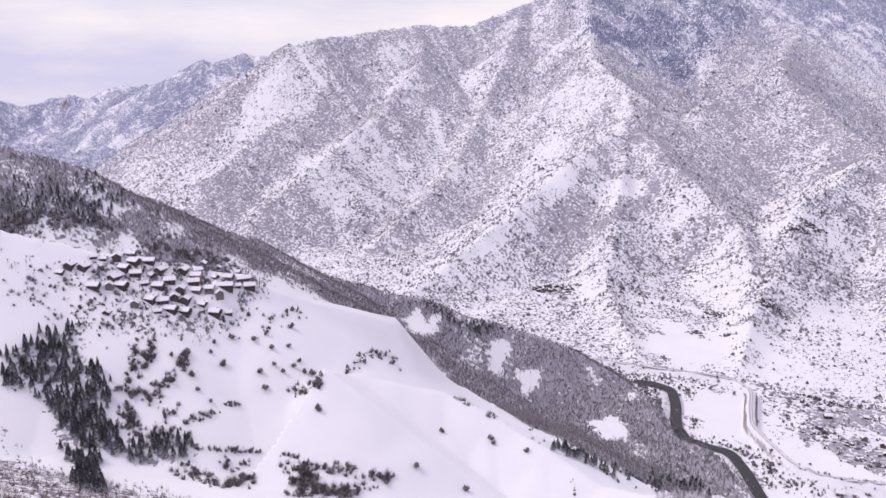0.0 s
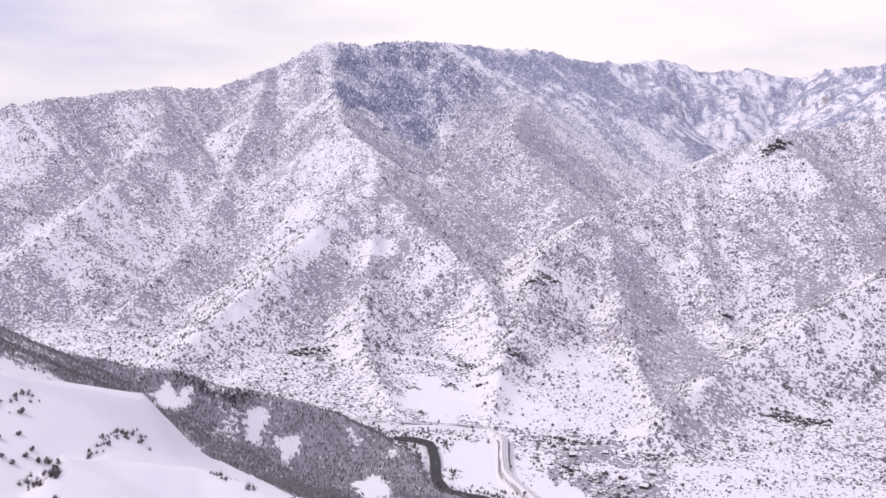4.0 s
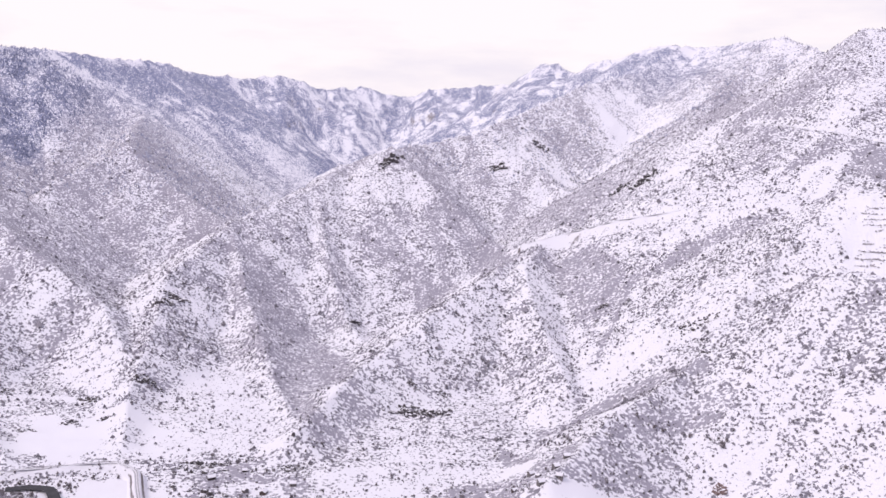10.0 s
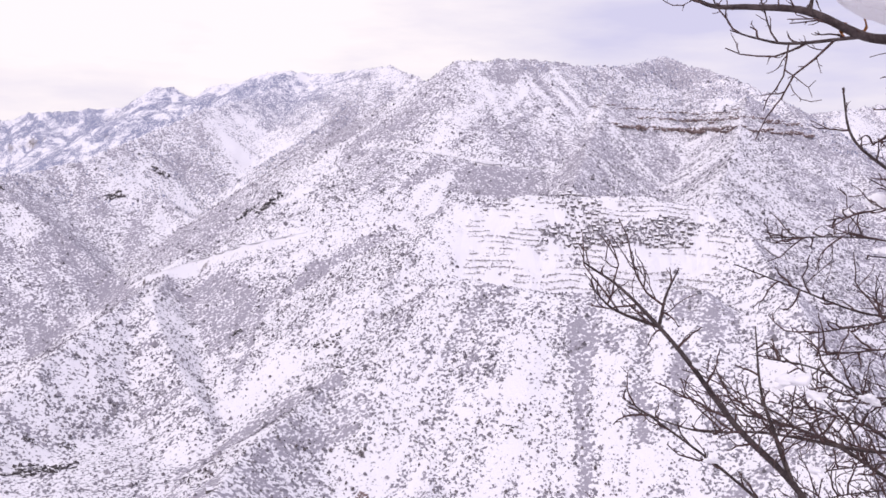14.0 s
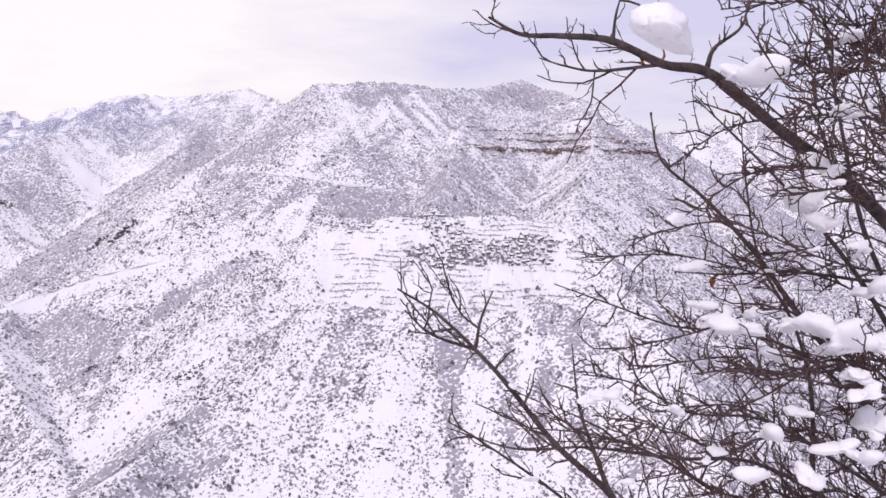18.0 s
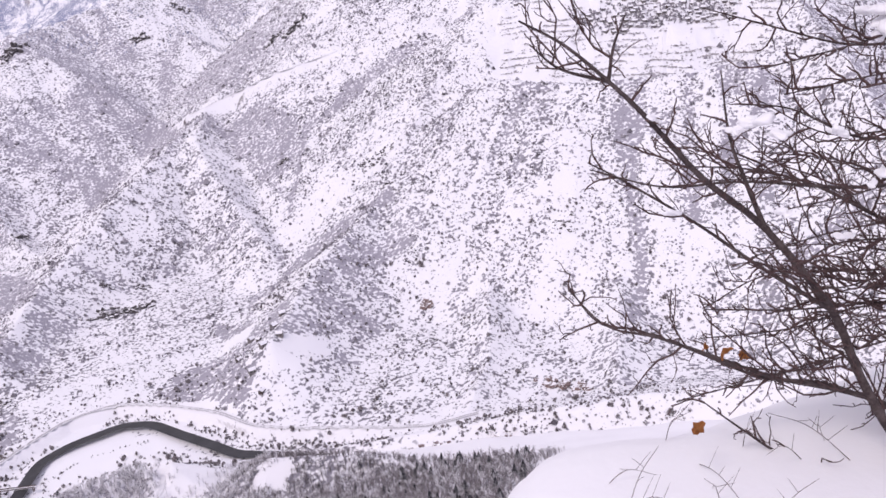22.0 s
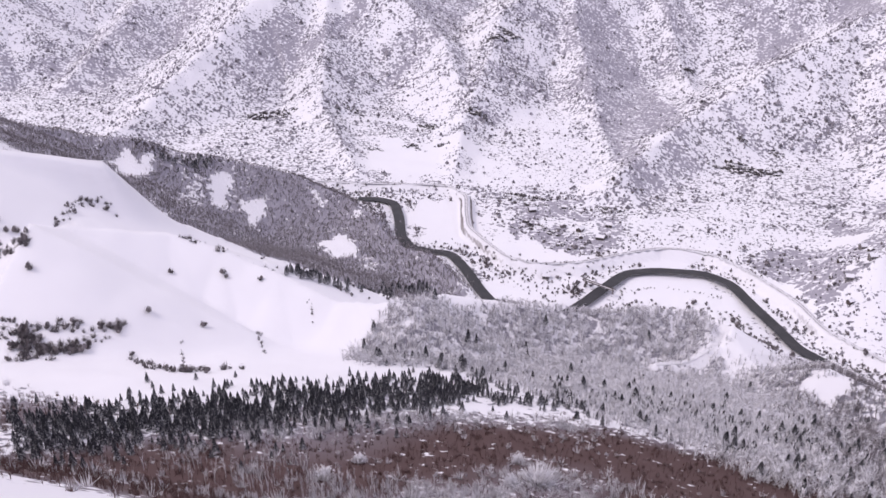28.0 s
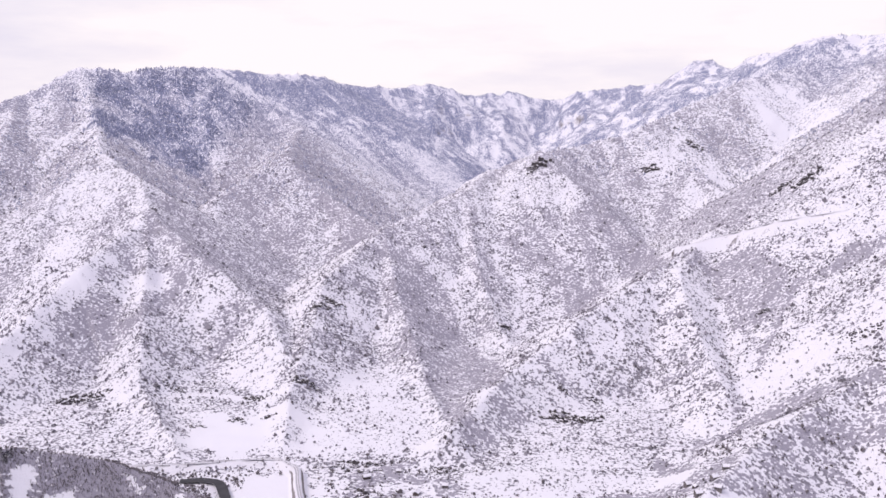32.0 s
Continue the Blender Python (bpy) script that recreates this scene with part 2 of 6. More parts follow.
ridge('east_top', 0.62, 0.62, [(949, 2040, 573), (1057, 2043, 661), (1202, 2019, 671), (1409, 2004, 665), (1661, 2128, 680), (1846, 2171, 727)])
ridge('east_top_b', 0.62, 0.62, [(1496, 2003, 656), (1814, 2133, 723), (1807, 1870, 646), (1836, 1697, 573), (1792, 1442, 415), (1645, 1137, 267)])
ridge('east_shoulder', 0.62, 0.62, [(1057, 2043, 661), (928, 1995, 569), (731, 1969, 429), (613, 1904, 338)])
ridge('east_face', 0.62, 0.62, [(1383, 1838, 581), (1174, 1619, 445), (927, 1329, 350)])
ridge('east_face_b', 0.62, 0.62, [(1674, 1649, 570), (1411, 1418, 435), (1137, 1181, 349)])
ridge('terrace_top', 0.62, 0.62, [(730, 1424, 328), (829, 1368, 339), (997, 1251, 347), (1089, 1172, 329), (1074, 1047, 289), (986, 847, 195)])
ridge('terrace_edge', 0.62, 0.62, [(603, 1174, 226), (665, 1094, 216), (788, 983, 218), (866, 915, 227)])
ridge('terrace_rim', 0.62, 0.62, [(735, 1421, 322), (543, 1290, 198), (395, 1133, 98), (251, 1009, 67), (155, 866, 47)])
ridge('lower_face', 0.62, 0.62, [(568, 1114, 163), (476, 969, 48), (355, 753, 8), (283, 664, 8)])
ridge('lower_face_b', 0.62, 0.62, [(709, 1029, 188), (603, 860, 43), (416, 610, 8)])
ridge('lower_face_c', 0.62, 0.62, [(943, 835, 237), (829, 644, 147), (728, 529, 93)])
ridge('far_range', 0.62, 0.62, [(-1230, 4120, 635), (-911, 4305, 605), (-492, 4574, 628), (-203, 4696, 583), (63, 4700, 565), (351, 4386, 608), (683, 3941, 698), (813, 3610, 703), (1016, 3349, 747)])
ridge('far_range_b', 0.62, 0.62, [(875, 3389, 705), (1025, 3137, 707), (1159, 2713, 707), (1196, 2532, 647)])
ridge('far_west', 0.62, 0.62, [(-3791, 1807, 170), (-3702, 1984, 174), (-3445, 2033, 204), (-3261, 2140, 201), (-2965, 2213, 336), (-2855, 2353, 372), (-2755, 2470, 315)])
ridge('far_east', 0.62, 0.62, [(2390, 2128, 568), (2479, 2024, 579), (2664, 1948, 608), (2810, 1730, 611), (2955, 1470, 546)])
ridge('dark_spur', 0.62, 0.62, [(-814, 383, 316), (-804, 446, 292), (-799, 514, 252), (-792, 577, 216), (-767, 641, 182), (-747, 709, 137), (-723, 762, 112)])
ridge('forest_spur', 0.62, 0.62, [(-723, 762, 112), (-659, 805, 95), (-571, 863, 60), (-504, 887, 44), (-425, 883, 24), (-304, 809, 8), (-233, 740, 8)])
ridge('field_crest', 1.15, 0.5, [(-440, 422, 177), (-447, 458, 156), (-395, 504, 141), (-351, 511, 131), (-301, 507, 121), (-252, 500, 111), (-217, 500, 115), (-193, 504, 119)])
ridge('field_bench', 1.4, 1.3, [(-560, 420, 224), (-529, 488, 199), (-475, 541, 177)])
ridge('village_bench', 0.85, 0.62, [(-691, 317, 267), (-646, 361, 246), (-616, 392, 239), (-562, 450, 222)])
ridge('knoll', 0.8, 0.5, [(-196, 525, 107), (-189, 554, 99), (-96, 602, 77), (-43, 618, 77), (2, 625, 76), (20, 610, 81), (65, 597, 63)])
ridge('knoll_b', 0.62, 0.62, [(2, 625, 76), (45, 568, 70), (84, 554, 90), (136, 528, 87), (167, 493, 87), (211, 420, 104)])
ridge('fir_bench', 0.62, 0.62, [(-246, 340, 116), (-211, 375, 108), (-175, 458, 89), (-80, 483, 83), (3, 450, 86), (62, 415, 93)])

RIVER = [(-436, 934), (-411, 943), (-386, 938), (-363, 897), (-341, 846), (-320, 822), (-296, 819), (-272, 821), (-244, 788), (-220, 753), (-200, 729), (-158, 713), (-128, 727), (-116, 751), (-100, 796), (-84, 837), (-55, 854), (-6, 863), (21, 847), (41, 809), (68, 763), (82, 736), (112, 713), (189, 645), (238, 620), (280, 599), (560, 380)]


# roads through these places, with their half widths
ROADS = [
    ([(-532, 958, 6), (-451, 973, 6), (-385, 994, 6), (-337, 1005, 6), (-305, 979, 6), (-289, 929, 6), (-273, 886, 6), (-241, 852, 6), (-209, 821, 6), (-172, 817, 6), (-132, 835, 6), (-99, 867, 6), (-58, 900, 6), (-7, 905, 6), (36, 872, 6), (82, 819, 6), (106, 768, 6), (140, 737, 6), (181, 710, 6), (215, 684, 6), (249, 664, 6), (298, 658, 6)], 3.3),
    ([(249, 1789, 170), (342, 1779, 197), (423, 1719, 230), (537, 1662, 258)], 6.0),
    ([(735, 1869, 430), (835, 1726, 412), (922, 1638, 390), (1076, 1587, 386)], 4.0),
    ([(-30, 560, 66), (-8, 571, 66), (10, 590, 72), (14, 612, 70), (2, 640, 60)], 2.5),
]
TERRACES = [(722, 1400), (905, 1296), (1097, 1167), (1060, 1060), (960, 1000), (780, 1020), (610, 1180)]


def inside(x, y, poly):
    """Whether places lie in a polygon in plan."""
    res = np.zeros(np.shape(x), bool)
    for (ax, ay), (bx, by) in zip(poly, poly[1:] + poly[:1]):
        if ay != by:
            res ^= ((ay > y) != (by > y)) & (x < (bx - ax) * (y - ay) / (by - ay) + ax)
    return res


def soft_inside(x, y, poly, width):
    d, _, _ = along(x, y, poly + poly[:1])
    return np.clip(0.5 + np.where(inside(x, y, poly), d, -d) / width, 0, 1)


def value_noise(x, y, seed=0):
    xi, yi = np.floor(x).astype(np.int64), np.floor(y).astype(np.int64)
    fx, fy = x - xi, y - yi
    fx, fy = fx * fx * (3 - 2 * fx), fy * fy * (3 - 2 * fy)

    def cell(a, b):
        h = (a * 374761393 + b * 668265263 + seed * 1442695041) & 0xFFFFFFFF
        h = ((h ^ (h >> 13)) * 1274126177) & 0xFFFFFFFF
        return ((h ^ (h >> 16)) & 0xFFFF) / 32767.5 - 1
    top = cell(xi, yi) * (1 - fx) + cell(xi + 1, yi) * fx
    low = cell(xi, yi + 1) * (1 - fx) + cell(xi + 1, yi + 1) * fx
    return top * (1 - fy) + low * fy


def fractal(x, y, size, octaves=4, seed=0):
    total, amp = 0, 1
    for k in range(octaves):
        total = total + amp * value_noise(x / size + 17.3 * k, y / size - 9.1 * k, seed + k)
        size, amp = size * 0.5, amp * 0.5
    return total


def along(x, y, line):
    """Distance from a line in plan, the side of it (1: left) and how far along (0 to n - 1)."""
    best = np.full(x.shape, 1e9)
    side, at = np.zeros(x.shape), np.zeros(x.shape)
    for k in range(len(line) - 1):
        ax, ay = line[k][0], line[k][1]
        dx, dy = line[k + 1][0] - ax, line[k + 1][1] - ay
        u = np.clip(((x - ax) * dx + (y - ay) * dy) / (dx * dx + dy * dy), 0, 1)
        px, py = x - ax - u * dx, y - ay - u * dy
        d = np.hypot(px, py)
        near = d < best
        best = np.where(near, d, best)
        side = np.where(near, np.sign(dx * py - dy * px), side)
        at = np.where(near, k + u, at)
    return best, side, at


def tent(x, y, left, right, line, ribbed=0.0):
    """The ground that falls from a crest, with gullies that run down its sides; also how deep in a gully each place lies."""
    top, at, away = np.full(x.shape, -1e4), np.zeros(x.shape), np.zeros(x.shape)
    start = 0.0
    for k in range(len(line) - 1):
        (ax, ay, az), (bx, by, bz) = line[k], line[k + 1]
        dx, dy = bx - ax, by - ay
        length = math.hypot(dx, dy)
        raw = ((x - ax) * dx + (y - ay) * dy) / length ** 2
        u = np.clip(raw, 0, 1)
        px, py = x - ax - u * dx, y - ay - u * dy
        d = np.hypot(px, py)
        side = dx * py - dy * px > 0
        h = az + u * (bz - az) - np.where(side, left, right) * d
        # gullies follow the fall line, fanning out round the crest's ends and bends
        s = start + u * length + (raw - u) * length * 40 / (d + 40) + np.where(side, 0, 977.0) + 0.12 * d * (bz - az) / length
        near = h > top
        top, at, away = np.where(near, h, top), np.where(near, s, at), np.where(near, d, away)
        start += length
    if np.isscalar(ribbed):
        return top, np.full(x.shape, 0.3)
    huge = np.abs(value_noise(at / 210, away / 1500, 50))
    wide = np.abs(value_noise(at / 75, away / 900, 51))
    thin = np.abs(value_noise(at / 24, away / 500, 52))
    fine = value_noise(at / 9, away / 160, 53)
    top = top + ribbed * np.clip(away / 70, 0, 1) * (7 - 8 * huge - 9 * wide - 6 * thin)
    return top, 0.12 * huge + wide * 0.3 + thin * 0.42 + 0.36 * fine


def hillside(x, y):
    """The slope on which the camera stands."""
    s = y + 0.0004 * x * x
    return np.interp(s, [-2000, -60, -8, 0, 2, 12, 60, 200, 320, 500, 700, 1500],
                     [1100, 440, 411, 400, 398, 388, 340, 215, 160, 85, 0, -400])


def ledge(x, y):
    """The snow-covered brow before the camera's feet."""
    edge = 0.5 * sum(np.interp(x + o, [-3, -1.5, -0.6, -0.11, 0.13, 0.3, 0.5, 0.68, 0.87, 1.03, 1.25, 1.45, 1.7, 4], [0.5, 0.95, 1.38, 1.66, 1.81, 2.0, 2.17, 2.09, 2.11, 2.0, 2.2, 2.22, 2.06, 2.0]) for o in (-0.07, 0.07))
    s = np.clip(y - 0.98 * edge + 0.28, 0, None)
    drop = np.where(s < 0.42, 0.45 - np.sqrt(np.maximum(0.2025 - np.minimum(s, 0.45) ** 2, 0)), 0.29 + 2.4 * (s - 0.42))
    return 408.42 + 0.012 * fractal(x, y, 0.8, 1, 5) - drop - 0.15 * np.clip(np.abs(x) - 6, 0, None) + 0.3 * np.clip(-y - 3, 0, None)


def heights(x, y):
    return relief(x, y)[0]


def relief(x, y):
    """The height of the ground and how deep in a gully each place lies."""
    r = np.hypot(x, y)
    k = 4.5
    ribbed = np.clip((r - 780) / 350, 0, 1)
    peak, deep = np.maximum(hillside(x, y), -3.0), np.full(x.shape, 0.3)
    total = np.logaddexp(hillside(x, y) / k, -3.0 / k)
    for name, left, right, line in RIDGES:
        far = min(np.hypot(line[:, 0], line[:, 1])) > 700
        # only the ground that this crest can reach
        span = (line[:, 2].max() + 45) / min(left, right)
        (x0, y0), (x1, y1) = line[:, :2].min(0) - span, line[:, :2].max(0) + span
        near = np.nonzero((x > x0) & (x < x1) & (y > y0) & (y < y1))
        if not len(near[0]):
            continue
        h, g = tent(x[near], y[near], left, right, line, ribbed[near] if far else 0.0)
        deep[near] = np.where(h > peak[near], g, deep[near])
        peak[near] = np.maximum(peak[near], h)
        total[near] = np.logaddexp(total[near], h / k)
    h = k * total - 1.0
    rough = np.clip((r - 750) / 700, 0, 1) * np.clip(h / 70, 0.06, 1)
    crags = np.abs(fractal(x, y, 70, 3, 8))
    h = h + rough * (4 * fractal(x, y, 300, 3, 1) - 7 * crags + 3)
    high = np.clip((r - 3300) / 500, 0, 1)
    h = h + high * (22 - 65 * np.abs(fractal(x, y, 380, 4, 14)))
    h = h + np.clip((r - 150) / 300, 0, 1) * 1.5 * fractal(x, y, 40, 3, 2)
    steps = soft_inside(x, y, TERRACES, 25)
    q = h + 6 * fractal(x, y, 90, 2, 33)
    h = h + steps * 0.7 * (np.floor(q / 9) * 9 + 9 * np.clip((q / 9 - np.floor(q / 9)) * 3 - 2, 0, 1) - q)
    d, _, _ = along(x, y, RIVER)
    h = np.minimum(h, 2.5 + 0.9 * np.clip(d - 15, 0, None) + 2 * (d > 10.5))
    h = np.where(d < 9.5, np.minimum(h, -1.2), h)
    for line, width in ROADS:
        d, _, at = along(x, y, line)
        bed = np.interp(at, np.arange(len(line)), [p[2] for p in line])
        h = h + np.clip(1.6 - 0.6 * d / width, 0, 1) * (bed - h)
    return np.where(r < 9, np.maximum(h, ledge(x, y)), h), deep


def mesh_object(name, verts, faces, mat, smooth=True):
    me = bpy.data.meshes.new(name)
    me.from_pydata(verts, [], faces)
    me.materials.append(mat)
    if smooth:
        me.polygons.foreach_set("use_smooth", np.ones(len(me.polygons), bool))
    return new(name, me)


def grid_faces(rows, cols, closed=False):
    a = np.arange(rows * cols).reshape(rows, cols)
    b = np.roll(a, -1, 1) if closed else a[:, 1:]
    a = a if closed else a[:, :-1]
    return np.stack([a[:-1], b[:-1], b[1:], a[1:]], -1).reshape(-1, 4)


turns = np.radians(np.concatenate([np.arange(-70, 70, 0.14), np.arange(70, 290, 4.0)]))
reach = np.concatenate([[0.0], np.geomspace(0.02, 6, 120)[:-1], np.geomspace(6, 250, 60)[:-1], np.geomspace(250, 4950, 430)])
gr, ga = np.meshgrid(reach, turns, indexing="ij")
gx, gy = gr * np.sin(ga), gr * np.cos(ga)
gz, gdeep = relief(gx, gy)


def ground_z(x, y):
    """The height of the ground sheet."""
    return on_sheet(gz, x, y)


def on_sheet(values, x, y):
    """A quantity of the ground sheet at places between its corners."""
    x, y = np.asarray(x, float), np.asarray(y, float)
    r = np.clip(np.hypot(x, y), 0.001, 4900)
    a = np.arctan2(x, y)
    a = np.where(a < turns[0], a + 2 * math.pi, a)
    i = np.clip(np.searchsorted(reach, r) - 1, 0, len(reach) - 2)
    j = np.clip(np.searchsorted(turns, a, side="right") - 1, 0, len(turns) - 1)
    nxt = (j + 1) % len(turns)
    span = np.where(nxt == 0, turns[0] + 2 * math.pi, turns[nxt]) - turns[j]
    u, v = (r - reach[i]) / (reach[i + 1] - reach[i]), (a - turns[j]) / span
    return (values[i, j] * (1 - v) + values[i, nxt] * v) * (1 - u) + (values[i + 1, j] * (1 - v) + values[i + 1, nxt] * v) * u


def slope_east(x, y, step=14):
    """How strongly the ground falls towards the east."""
    return (ground_z(x - step, y) - ground_z(x + step, y)) / (2 * step)


LINES = {name: line for name, _, _, line in RIDGES}
FIELD = [(-575, 330), (-560, 420), (-529, 488), (-475, 541), (-454, 526), (-425, 488), (-395, 506), (-351, 514), (-302, 511), (-252, 504), (-213, 499), (-220, 474), (-221, 436), (-203, 423), (-174, 453), (-184, 425), (-226, 392), (-260, 330), (-400, 290), (-500, 300)]
KNOLL = [(-217, 442), (-216, 474), (-208, 502), (-196, 530), (-96, 612), (-43, 628), (8, 632), (20, 600), (20, 560), (-60, 500), (-130, 455), (-172, 458), (-200, 428)]
PALE = [(-128, 180), (-98, 219), (-84, 262), (-72, 292), (-52, 308), (-31, 298), (-16, 250), (-30, 190)]
RIVERWOOD = [(-130, 455), (20, 560), (70, 600), (95, 570), (150, 530), (230, 420), (150, 320), (60, 330), (-60, 420)]
SCRUB = [(-620, 190), (-560, 235), (-440, 250), (-330, 262), (-240, 262), (-150, 330), (-60, 385), (70, 380), (110, 280), (80, 120), (-300, 100)]
SUMMITWOOD = [(-1467, 2594), (-1343, 2769), (-1209, 2933), (-1115, 2933), (-1009, 2900), (-974, 2646), (-982, 2488), (-954, 2384), (-982, 2343), (-1075, 2365), (-1156, 2315), (-1217, 2283), (-1347, 2481)]
FIR_BELT = [(-245, 205), (-200, 292), (-168, 342), (-128, 398), (-70, 415), (0, 450), (60, 430)]
FIR_WOOD = [(-600, 265), (-598, 288), (-599, 310), (-586, 316), (-568, 306), (-547, 313), (-528, 304), (-512, 292), (-491, 304), (-473, 327), (-468, 324), (-477, 299), (-480, 292), (-505, 279), (-494, 266), (-397, 220), (-393, 206), (-517, 267), (-567, 269), (-580, 253)]


WOODED = [
    ([(704, 1000), (710, 971), (639, 882), (579, 785), (508, 719)], 14), ([(850, 930), (826, 848)], 32), ([(690, 1000), (620, 1010)], 16), ([(662, 790), (700, 850)], 18),
    ([(60, 930), (150, 900), (190, 960)], 26), ([(54, 924), (84, 950), (114, 931)], 26), ([(-230, 985), (-130, 985), (-110, 920)], 24), ([(735, 1455), (830, 1425), (950, 1370), (1060, 1260)], 26),
    ([(808, 1239), (880, 1215), (930, 1195), (1010, 1140)], 20), ([(880, 1300), (900, 1240)], 20),
    ([(485, 1075), (400, 1089), (329, 1141), (266, 1174), (166, 1033)], 9), ([(249, 992), (320, 1026), (383, 1020)], 12),
    ([(704, 1410), (629, 1532), (476, 1513), (414, 1537), (353, 1426), (302, 1309)], 11), ([(93, 1786), (63, 2083)], 24), ([(270, 1651), (309, 1534), (311, 1367)], 10), ([(438, 909), (384, 855), (286, 755)], 5),
    ([(821, 1602), (932, 1683), (1180, 1819)], 14), ([(1327, 1670), (1354, 1575), (1204, 1298)], 16), ([(759, 1659), (998, 1751), (1176, 1865)], 8),
    ([(-855, 1249), (-886, 1492), (-906, 1785)], 9), ([(-1616, 1965), (-1476, 1878), (-1302, 1771)], 20), ([(-1827, 1770), (-1736, 1721), (-1638, 1661)], 20), ([(-1775, 1941), (-1553, 1783), (-1378, 1665)], 16),
    ([(-1705, 1513), (-1615, 1598), (-1581, 1621)], 16), ([(-1740, 1354), (-1670, 1518)], 10), ([(-1255, 1332), (-1330, 1649), (-1331, 1936)], 12), ([(-391, 1877), (-620, 2416), (-775, 2597)], 22),
    ([(-276, 1573), (-199, 1412), (-113, 1120)], 26), ([(-857, 1846), (-714, 1849), (-598, 1869)], 14), ([(-336, 1862), (-241, 1760), (-96, 1466)], 16), ([(-272, 1964), (-86, 1774)], 12), ([(-64, 2042), (78, 1847)], 18),
]
SWEPT = [
    ([(1173, 1885), (984, 1752), (734, 1598)], 12), ([(1120, 1870), (960, 1780), (700, 1620)], 9), ([(834, 1640), (700, 1500), (520, 1270)], 10), ([(1300, 1700), (1180, 1480)], 10),
    ([(-1075, 1858), (-1060, 1730)], 9), ([(-1473, 1850), (-1322, 1683)], 9), ([(-12, 1484), (-77, 1438), (-98, 1141)], 8), ([(-860, 1500), (-851, 1440), (-833, 1325)], 10),
    ([(1356, 1674), (1338, 1597), (1269, 1438)], 7), ([(160, 842), (232, 880)], 16), ([(263, 1781), (371, 1749), (526, 1654)], 12), ([(-624, 1256), (-532, 1278), (-373, 1235)], 10),
]


REGIONS, CLEARINGS, STREAKS = [], [], []


def region(density, places, width=10):
    """A stretch of slope, in plan, with its own density of trees."""
    REGIONS.append((density, width, places))


def streak_line(line, width, sign):
    """A gully full of trees (1) or a slide swept clear of them (-1), down a slope."""
    STREAKS.append((line, width, sign))


def clearing(places):
    """A patch of open snow in the woods."""
    CLEARINGS.append(places)


# ---- regions ----
region(0.72, [(-1840, 1805), (-1746, 1842), (-1633, 1833), (-1606, 1780), (-1599, 1601), (-1657, 1599), (-1724, 1719)], 16)
region(0.85, [(-1735, 2065), (-1641, 2069), (-1491, 1982), (-1333, 1884), (-1317, 1800), (-1386, 1782), (-1478, 1840), (-1624, 1957)], 16)
region(0.75, [(-1594, 1679), (-1515, 1767), (-1385, 1723), (-1313, 1633), (-1359, 1604), (-1428, 1601)], 15)
region(0.3, [(-1885, 1718), (-1834, 1776), (-1730, 1714), (-1656, 1578), (-1663, 1470), (-1717, 1356), (-1762, 1342), (-1814, 1474), (-1850, 1603)], 16)
region(0.35, [(-1762, 1932), (-1722, 2037), (-1612, 1930), (-1511, 1856), (-1554, 1767), (-1693, 1854)], 17)
region(0.3, [(-1557, 1618), (-1423, 1595), (-1323, 1582), (-1230, 1358), (-1277, 1304), (-1352, 1281), (-1553, 1403), (-1556, 1517)], 14)
region(0.55, [(-1356, 1710), (-1324, 1884), (-1365, 2225), (-1306, 2254), (-1139, 2058), (-1175, 1895), (-1221, 1669), (-1208, 1502), (-1258, 1484), (-1302, 1557)], 15)
region(0.32, [(-1186, 1980), (-1139, 2058), (-996, 1917), (-995, 1807), (-1017, 1693), (-1069, 1658), (-1140, 1841)], 14)
region(0.62, [(-1171, 1400), (-1221, 1669), (-1175, 1895), (-1136, 1887), (-1087, 1685), (-1116, 1485), (-1097, 1276), (-1135, 1188)], 13)
region(0.93, [(-879, 1788), (-816, 1799), (-691, 1789), (-645, 1594), (-787, 1694)], 8)
region(0.7, [(-913, 1872), (-972, 2249), (-757, 2071), (-649, 1932), (-700, 1810), (-819, 1836)], 14)
region(0.86, [(-847, 2745), (-676, 2511), (-473, 2266), (-422, 1909), (-576, 2185), (-698, 2325)], 10)
region(0.68, [(-855, 2143), (-885, 2609), (-857, 2737), (-706, 2325), (-591, 2184), (-700, 2078)], 16)
region(0.52, [(-838, 3016), (-538, 3180), (-331, 3231), (-270, 2244), (-512, 2565), (-683, 2633)], 19)
region(0.04, [(-900, 1481), (-881, 1573), (-857, 1520), (-849, 1324), (-852, 1183), (-868, 1143), (-871, 1261)], 11)
region(0.72, [(-857, 1372), (-822, 1466), (-717, 1558), (-659, 1559), (-683, 1483), (-763, 1361), (-806, 1309)], 11)
region(0.66, [(-865, 1576), (-861, 1780), (-754, 1637), (-667, 1564), (-719, 1566), (-854, 1590)], 12)
region(0.84, [(-352, 1829), (-315, 1859), (-230, 1803), (-81, 1448), (-65, 1208), (-126, 1261), (-205, 1436), (-284, 1592)], 6)
region(0.4, [(-372, 1825), (-297, 1603), (-212, 1419), (-332, 1512), (-379, 1254), (-443, 1331), (-454, 1524), (-436, 1651)], 10)
region(0.16, [(-341, 1033), (-368, 1218), (-324, 1480), (-276, 1447), (-160, 1152), (-153, 1062), (-256, 1055)], 12)
region(0.33, [(-634, 1129), (-612, 1268), (-396, 1196), (-354, 1071), (-494, 1025)], 12)
region(0.0, [(-830, 1524), (-831, 1558), (-812, 1592), (-757, 1617), (-728, 1575), (-744, 1540), (-762, 1517), (-755, 1481), (-772, 1484), (-799, 1520)], 5)
